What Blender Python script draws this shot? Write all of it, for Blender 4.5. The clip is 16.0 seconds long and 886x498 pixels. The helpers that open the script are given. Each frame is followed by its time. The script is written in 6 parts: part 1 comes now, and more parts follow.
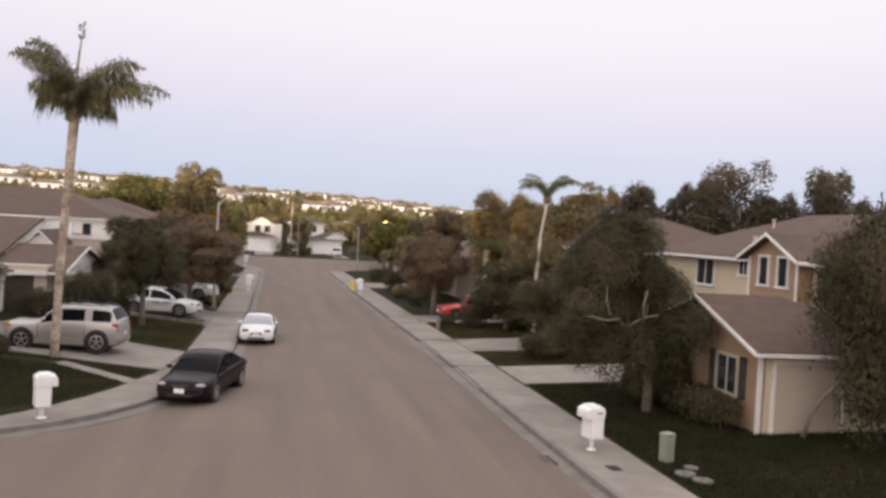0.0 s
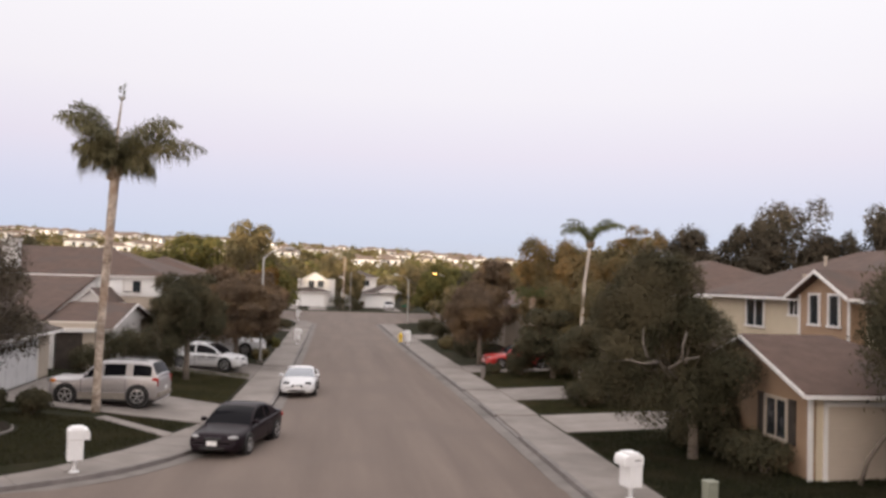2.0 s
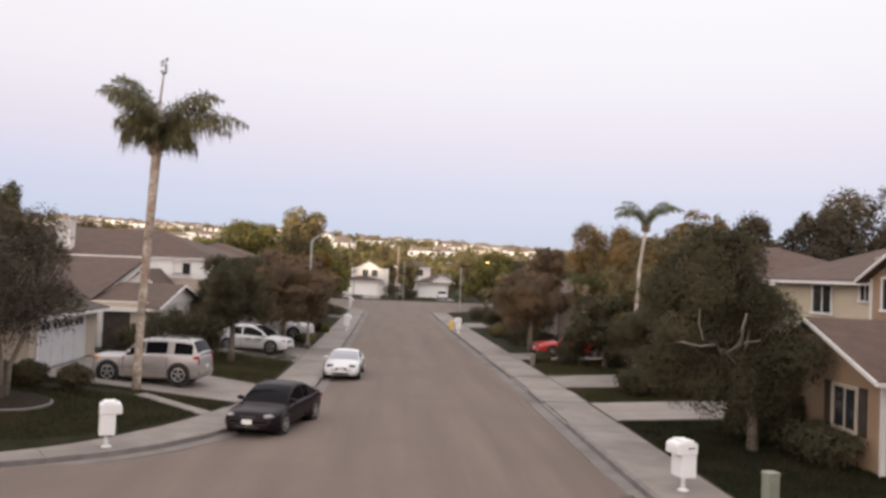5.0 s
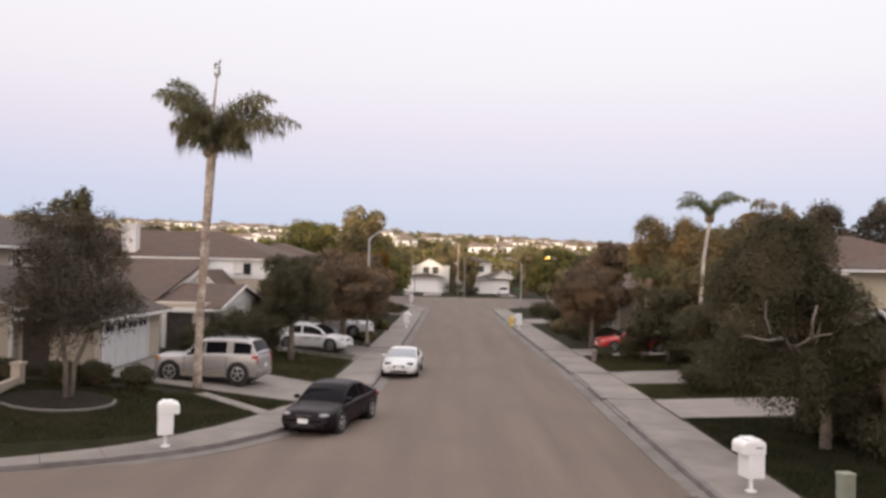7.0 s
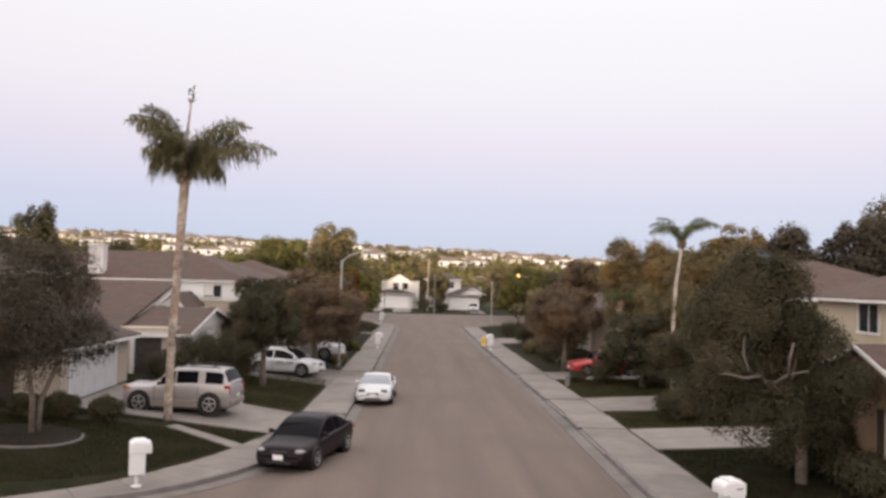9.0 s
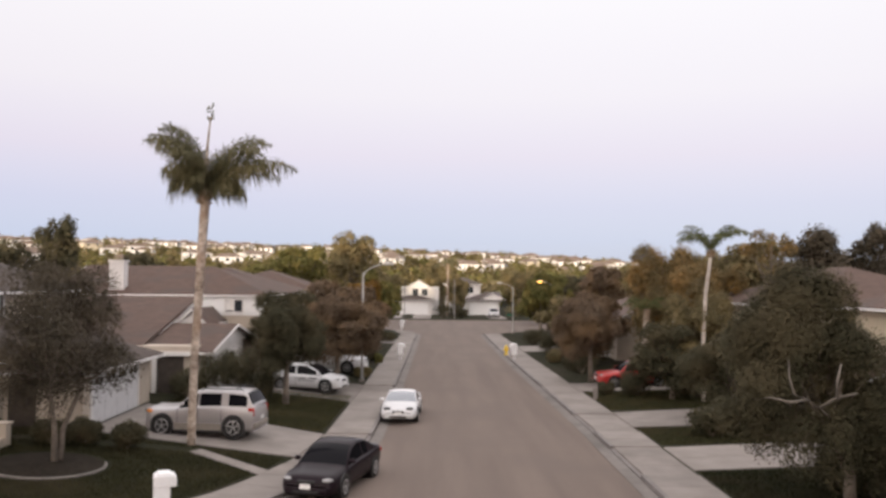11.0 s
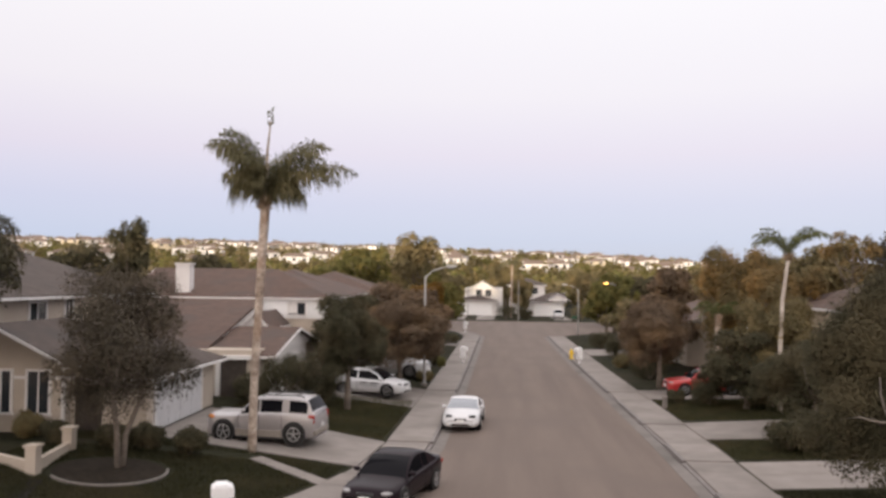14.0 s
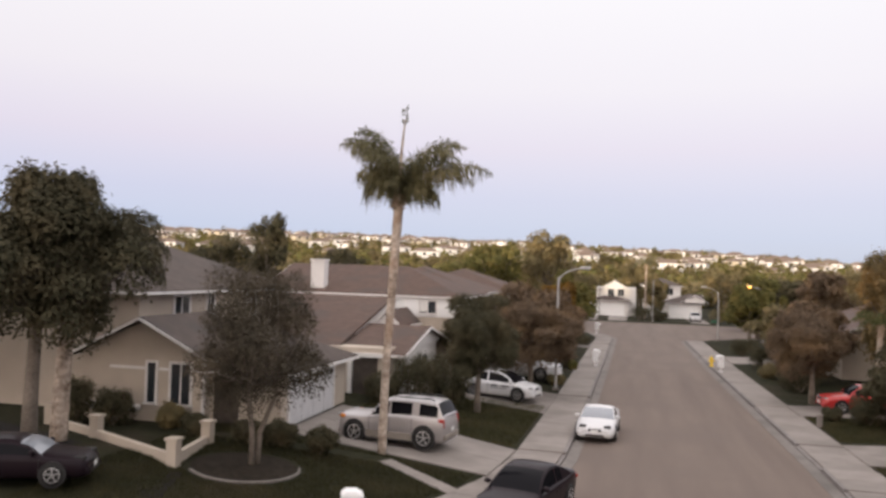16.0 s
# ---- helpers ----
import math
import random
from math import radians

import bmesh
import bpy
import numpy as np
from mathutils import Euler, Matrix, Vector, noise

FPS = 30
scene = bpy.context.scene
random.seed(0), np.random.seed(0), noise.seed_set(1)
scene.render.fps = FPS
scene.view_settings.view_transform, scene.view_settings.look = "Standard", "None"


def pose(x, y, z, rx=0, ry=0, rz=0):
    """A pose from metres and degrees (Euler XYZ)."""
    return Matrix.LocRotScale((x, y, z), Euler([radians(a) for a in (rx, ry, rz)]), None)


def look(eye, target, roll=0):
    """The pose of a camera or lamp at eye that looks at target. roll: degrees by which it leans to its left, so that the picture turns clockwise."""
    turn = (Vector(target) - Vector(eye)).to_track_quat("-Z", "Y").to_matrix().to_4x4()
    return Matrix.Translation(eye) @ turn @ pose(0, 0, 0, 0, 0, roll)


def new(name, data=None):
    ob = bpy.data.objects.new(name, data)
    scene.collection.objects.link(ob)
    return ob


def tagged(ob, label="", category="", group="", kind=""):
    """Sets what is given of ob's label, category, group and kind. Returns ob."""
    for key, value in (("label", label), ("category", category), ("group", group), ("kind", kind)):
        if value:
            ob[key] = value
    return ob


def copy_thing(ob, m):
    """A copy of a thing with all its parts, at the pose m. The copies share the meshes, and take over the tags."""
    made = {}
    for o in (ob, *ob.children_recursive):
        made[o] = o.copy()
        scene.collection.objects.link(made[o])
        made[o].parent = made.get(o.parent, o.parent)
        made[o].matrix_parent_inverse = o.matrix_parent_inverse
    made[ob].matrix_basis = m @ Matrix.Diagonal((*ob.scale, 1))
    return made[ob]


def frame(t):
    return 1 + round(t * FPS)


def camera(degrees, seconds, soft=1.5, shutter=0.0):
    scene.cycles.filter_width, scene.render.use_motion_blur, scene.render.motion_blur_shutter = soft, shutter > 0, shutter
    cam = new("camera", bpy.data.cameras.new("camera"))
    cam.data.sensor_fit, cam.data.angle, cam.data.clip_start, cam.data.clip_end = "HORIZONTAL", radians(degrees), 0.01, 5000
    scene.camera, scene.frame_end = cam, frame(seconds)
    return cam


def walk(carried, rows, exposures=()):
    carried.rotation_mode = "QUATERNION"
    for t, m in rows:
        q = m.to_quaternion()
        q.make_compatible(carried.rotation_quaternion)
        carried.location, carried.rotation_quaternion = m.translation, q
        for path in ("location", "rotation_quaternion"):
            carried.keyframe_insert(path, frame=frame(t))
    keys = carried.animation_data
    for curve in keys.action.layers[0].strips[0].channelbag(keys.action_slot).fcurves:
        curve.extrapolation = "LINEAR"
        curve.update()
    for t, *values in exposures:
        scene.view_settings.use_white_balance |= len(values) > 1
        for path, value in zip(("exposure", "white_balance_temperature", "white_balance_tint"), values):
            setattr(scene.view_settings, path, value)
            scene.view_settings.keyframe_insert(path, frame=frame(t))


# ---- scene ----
# seconds, eye, yaw, pitch, roll
PATH = [
    (0, (-1.807, -1.655, 5.754), -11.984, -1.343, 3.202),
    (0.5, (-1.519, -1.701, 5.888), -10.387, -0.365, 2.200),
    (1, (-1.227, -1.646, 5.878), -8.615, 0.683, 0.193),
    (1.5, (-1.010, -1.546, 5.809), -7.948, 0.436, 1.720),
    (2, (-0.954, -1.490, 5.566), -7.892, 2.167, 1.675),
    (2.5, (-0.912, -1.376, 5.485), -7.856, 1.952, 1.225),
    (3, (-0.901, -1.266, 5.457), -8.196, 1.495, 1.904),
    (5.5, (-0.133, -0.252, 5.071), -1.490, 1.488, 2.472),
    (6, (0.077, -0.160, 5.071), 0.770, 1.312, 2.491),
    (6.5, (-0.007, -0.057, 5.041), 0.739, 0.608, 1.777),
    (7, (-0.129, 0.007, 5.093), 0.366, 1.142, 1.203),
    (7.5, (-0.272, 0.048, 5.141), -0.679, 1.832, 0.912),
    (8, (-0.409, 0.177, 5.351), -1.567, 0.776, 0.944),
    (8.5, (-0.441, 0.201, 5.511), -1.772, 1.422, 0.701),
    (9, (-0.444, 0.155, 5.701), -1.841, 2.076, 1.413),
    (11.5, (-0.765, 0.970, 6.377), 0.240, 2.299, -0.097),
    (12, (-0.661, 1.056, 6.579), 2.190, 2.400, 0.025),
    (12.5, (-0.674, 1.574, 6.781), 4.445, 1.349, 1.209),
    (13, (-0.678, 1.560, 6.743), 3.783, 0.976, 1.493),
    (13.5, (-0.666, 1.633, 6.601), 3.938, 1.255, 1.251),
    (14, (-0.680, 1.637, 6.470), 3.873, 2.136, 0.634),
    (14.5, (-0.666, 1.779, 6.406), 4.083, 1.294, 0.932),
    (15, (-0.664, 2.015, 6.441), 4.621, 1.120, 2.343),
    (15.5, (-0.786, 2.534, 6.550), 7.767, 2.625, 2.361),
    (16, (-1.008, 2.598, 6.732), 12.915, 1.628, 1.847),
]


def aim(eye, yaw, pitch, roll):
    a, b = radians(yaw), radians(pitch)
    ahead = Vector((-math.sin(a) * math.cos(b), math.cos(a) * math.cos(b), math.sin(b)))
    return look(eye, Vector(eye) + ahead, roll)


cam = camera(57.0, 16.0, soft=3.0)
walk(cam, [(t, aim(e, w, p, r)) for t, e, w, p, r in PATH])

# ---- light ----
SUN_FROM = Vector((-0.45, -1.0, 0.0)).normalized()
SUN_UP = radians(4.1)

world = bpy.data.worlds.new("dusk_sky")
scene.world = world
world.use_nodes = True
wn, wl = world.node_tree.nodes, world.node_tree.links
wn.clear()
w_out = wn.new("ShaderNodeOutputWorld")
w_bg = wn.new("ShaderNodeBackground")
w_geo = wn.new("ShaderNodeTexCoord")
w_sep = wn.new("ShaderNodeSeparateXYZ")
w_ramp = wn.new("ShaderNodeValToRGB")
w_sky = wn.new("ShaderNodeTexSky")
w_sky.sky_type, w_sky.sun_disc = "NISHITA", False
w_sky.sun_elevation = SUN_UP
w_sky.sun_rotation = math.atan2(SUN_FROM.x, SUN_FROM.y)
w_gain = wn.new("ShaderNodeMix")
w_gain.data_type, w_gain.blend_type = "RGBA", "ADD"
w_gain.inputs[0].default_value = 1.0
w_dim = wn.new("ShaderNodeMix")
w_dim.data_type, w_dim.blend_type = "RGBA", "MULTIPLY"
w_dim.inputs[0].default_value = 1.0
SKY = 0.045
w_dim.inputs[7].default_value = (SKY, SKY * 0.92, SKY * 0.92, 1)
stops = [(0.0, (0.47, 0.575, 0.735)), (0.05, (0.49, 0.57, 0.79)), (0.09, (0.557, 0.58, 0.785)), (0.15, (0.712, 0.65, 0.783)), (0.22, (0.828, 0.772, 0.832)), (0.34, (0.925, 0.883, 0.905)),
         (0.5, (1.40, 1.30, 1.30)), (1.0, (1.62, 1.50, 1.50))]
el = w_ramp.color_ramp.elements
el[0].position, el[0].color = stops[0][0], (*stops[0][1], 1)
el[1].position, el[1].color = stops[-1][0], (*stops[-1][1], 1)
for p_, c_ in stops[1:-1]:
    e_ = el.new(p_)
    e_.color = (*c_, 1)
wl.new(w_geo.outputs["Generated"], w_sep.inputs[0])
wl.new(w_sep.outputs[2], w_ramp.inputs[0])
wl.new(w_sky.outputs[0], w_dim.inputs[6])
wl.new(w_ramp.outputs[0], w_gain.inputs[6])
wl.new(w_dim.outputs[2], w_gain.inputs[7])
wl.new(w_gain.outputs[2], w_bg.inputs[0])
wl.new(w_bg.outputs[0], w_out.inputs[0])
w_bg.inputs[1].default_value = 1.0
# afterglow round the sinking sun
w_dot = wn.new("ShaderNodeVectorMath")
w_dot.operation = "DOT_PRODUCT"
w_dot.inputs[1].default_value = SUN_FROM
w_map = wn.new("ShaderNodeMapRange")
w_pow = wn.new("ShaderNodeMath")
w_pow.operation, w_pow.inputs[1].default_value = "POWER", 1.6
w_low = wn.new("ShaderNodeMapRange")
w_low.inputs[1].default_value, w_low.inputs[2].default_value, w_low.inputs[3].default_value, w_low.inputs[4].default_value = 0.0, 0.8, 1.0, 0.0
w_mul = wn.new("ShaderNodeMath")
w_mul.operation = "MULTIPLY"
w_glow = wn.new("ShaderNodeMix")
w_glow.data_type, w_glow.blend_type = "RGBA", "ADD"
w_glow.inputs[7].default_value = (2.7, 2.15, 1.75, 1)
wl.new(w_geo.outputs["Generated"], w_dot.inputs[0])
wl.new(w_dot.outputs["Value"], w_map.inputs[0])
wl.new(w_map.outputs[0], w_pow.inputs[0])
wl.new(w_sep.outputs[2], w_low.inputs[0])
wl.new(w_pow.outputs[0], w_mul.inputs[0])
wl.new(w_low.outputs[0], w_mul.inputs[1])
wl.new(w_mul.outputs[0], w_glow.inputs[0])
wl.new(w_gain.outputs[2], w_glow.inputs[6])
wl.new(w_glow.outputs[2], w_bg.inputs[0])

sun = new("sun", bpy.data.lights.new("sun", "SUN"))
sun.data.energy, sun.data.angle, sun.data.color = 5.0, radians(0.6), (1.0, 0.83, 0.62)
toward = -(SUN_FROM * math.cos(SUN_UP) + Vector((0, 0, math.sin(SUN_UP))))
sun.rotation_mode = "QUATERNION"
sun.rotation_quaternion = toward.to_track_quat("-Z", "Y")
scene.view_settings.exposure = 0.0


# ---- materials ----
def material(name, dark, light, scale=4.0, rough=0.8, metal=0.0, bump=0.0, fine=40.0, stain=None, spec=0.5, vary=0.0, coat=0.0, stretch=None):
    """Two scales of noise between two colours, stains, fine bump, and a small change from piece to piece."""
    m = bpy.data.materials.new(name)
    m.use_nodes = True
    n, l = m.node_tree.nodes, m.node_tree.links
    b = n["Principled BSDF"]
    tc = n.new("ShaderNodeTexCoord")
    big = n.new("ShaderNodeTexNoise")
    big.inputs["Scale"].default_value, big.inputs["Detail"].default_value = scale, 6
    small = n.new("ShaderNodeTexNoise")
    small.inputs["Scale"].default_value, small.inputs["Detail"].default_value = fine, 3
    if stretch:
        mp = n.new("ShaderNodeMapping")
        mp.inputs["Scale"].default_value = stretch
        l.new(tc.outputs["Object"], mp.inputs[0])
        l.new(mp.outputs[0], big.inputs["Vector"])
    else:
        l.new(tc.outputs["Object"], big.inputs["Vector"])
    l.new(tc.outputs["Object"], small.inputs["Vector"])
    add = n.new("ShaderNodeMath")
    add.operation = "MULTIPLY_ADD"
    l.new(small.outputs[0], add.inputs[0])
    add.inputs[1].default_value = 0.45
    half = n.new("ShaderNodeMath")
    half.operation = "MULTIPLY"
    half.inputs[1].default_value = 0.55
    l.new(big.outputs[0], half.inputs[0])
    l.new(half.outputs[0], add.inputs[2])
    ramp = n.new("ShaderNodeValToRGB")
    ramp.color_ramp.elements[0].position, ramp.color_ramp.elements[0].color = 0.34, (*dark, 1)
    ramp.color_ramp.elements[1].position, ramp.color_ramp.elements[1].color = 0.66, (*light, 1)
    l.new(add.outputs[0], ramp.inputs[0])
    colour = ramp.outputs[0]
    if stain:
        blot = n.new("ShaderNodeTexNoise")
        blot.inputs["Scale"].default_value, blot.inputs["Detail"].default_value = scale * 0.22, 4
        l.new(tc.outputs["Object"], blot.inputs["Vector"])
        br = n.new("ShaderNodeValToRGB")
        br.color_ramp.elements[0].position, br.color_ramp.elements[1].position = 0.5, 0.68
        l.new(blot.outputs[0], br.inputs[0])
        mx = n.new("ShaderNodeMix")
        mx.data_type = "RGBA"
        l.new(br.outputs[0], mx.inputs[0])
        l.new(colour, mx.inputs[6])
        mx.inputs[7].default_value = (*stain, 1)
        colour = mx.outputs[2]
    if vary:
        info = n.new("ShaderNodeObjectInfo")
        hsv = n.new("ShaderNodeHueSaturation")
        mr = n.new("ShaderNodeMapRange")
        mr.inputs[3].default_value, mr.inputs[4].default_value = 1 - vary, 1 + vary
        l.new(info.outputs["Random"], mr.inputs[0])
        l.new(mr.outputs[0], hsv.inputs["Value"])
        l.new(colour, hsv.inputs["Color"])
        colour = hsv.outputs[0]
    l.new(colour, b.inputs["Base Color"])
    b.inputs["Roughness"].default_value, b.inputs["Metallic"].default_value = rough, metal
    b.inputs["Specular IOR Level"].default_value = spec
    b.inputs["Coat Weight"].default_value = coat
    b.inputs["Coat Roughness"].default_value = 0.08
    if bump:
        bp = n.new("ShaderNodeBump")
        bp.inputs["Strength"].default_value, bp.inputs["Distance"].default_value = bump, 0.02
        l.new(add.outputs[0], bp.inputs["Height"])
        l.new(bp.outputs[0], b.inputs["Normal"])
    return m


def leaf_material(name, dark, light, warm=None):
    """Foliage: each leaf clump takes its own shade; a little light passes through."""
    m = bpy.data.materials.new(name)
    m.use_nodes = True
    n, l = m.node_tree.nodes, m.node_tree.links
    b = n["Principled BSDF"]
    geo = n.new("ShaderNodeNewGeometry")
    ramp = n.new("ShaderNodeValToRGB")
    ramp.color_ramp.elements[0].color, ramp.color_ramp.elements[1].color = (*dark, 1), (*light, 1)
    l.new(geo.outputs["Random Per Island"], ramp.inputs[0])
    colour = ramp.outputs[0]
    tc = n.new("ShaderNodeTexCoord")
    no = n.new("ShaderNodeTexNoise")
    no.inputs["Scale"].default_value = 0.6
    l.new(tc.outputs["Object"], no.inputs["Vector"])
    r2 = n.new("ShaderNodeValToRGB")
    r2.color_ramp.elements[0].position, r2.color_ramp.elements[1].position = 0.45, 0.68
    l.new(no.outputs[0], r2.inputs[0])
    mx = n.new("ShaderNodeMix")
    mx.data_type = "RGBA"
    l.new(r2.outputs[0], mx.inputs[0])
    l.new(colour, mx.inputs[6])
    mx.inputs[7].default_value = (*(warm or tuple(c * 1.25 for c in light)), 1)
    l.new(mx.outputs[2], b.inputs["Base Color"])
    b.inputs["Roughness"].default_value = 0.8
    b.inputs["Specular IOR Level"].default_value = 0.12
    thin = n.new("ShaderNodeBsdfTranslucent")
    l.new(mx.outputs[2], thin.inputs[0])
    both = n.new("ShaderNodeMixShader")
    both.inputs[0].default_value = 0.3
    l.new(b.outputs[0], both.inputs[1])
    l.new(thin.outputs[0], both.inputs[2])
    l.new(both.outputs[0], n["Material Output"].inputs[0])
    return m


def plain(name, colour, rough=0.5, metal=0.0, spec=0.5, coat=0.0, glow=0.0, trans=0.0):
    m = bpy.data.materials.new(name)
    m.use_nodes = True
    b = m.node_tree.nodes["Principled BSDF"]
    b.inputs["Base Color"].default_value = (*colour, 1)
    b.inputs["Roughness"].default_value, b.inputs["Metallic"].default_value = rough, metal
    b.inputs["Specular IOR Level"].default_value, b.inputs["Coat Weight"].default_value = spec, coat
    b.inputs["Transmission Weight"].default_value = trans
    if glow:
        b.inputs["Emission Color"].default_value, b.inputs["Emission Strength"].default_value = (*colour, 1), glow
    return m


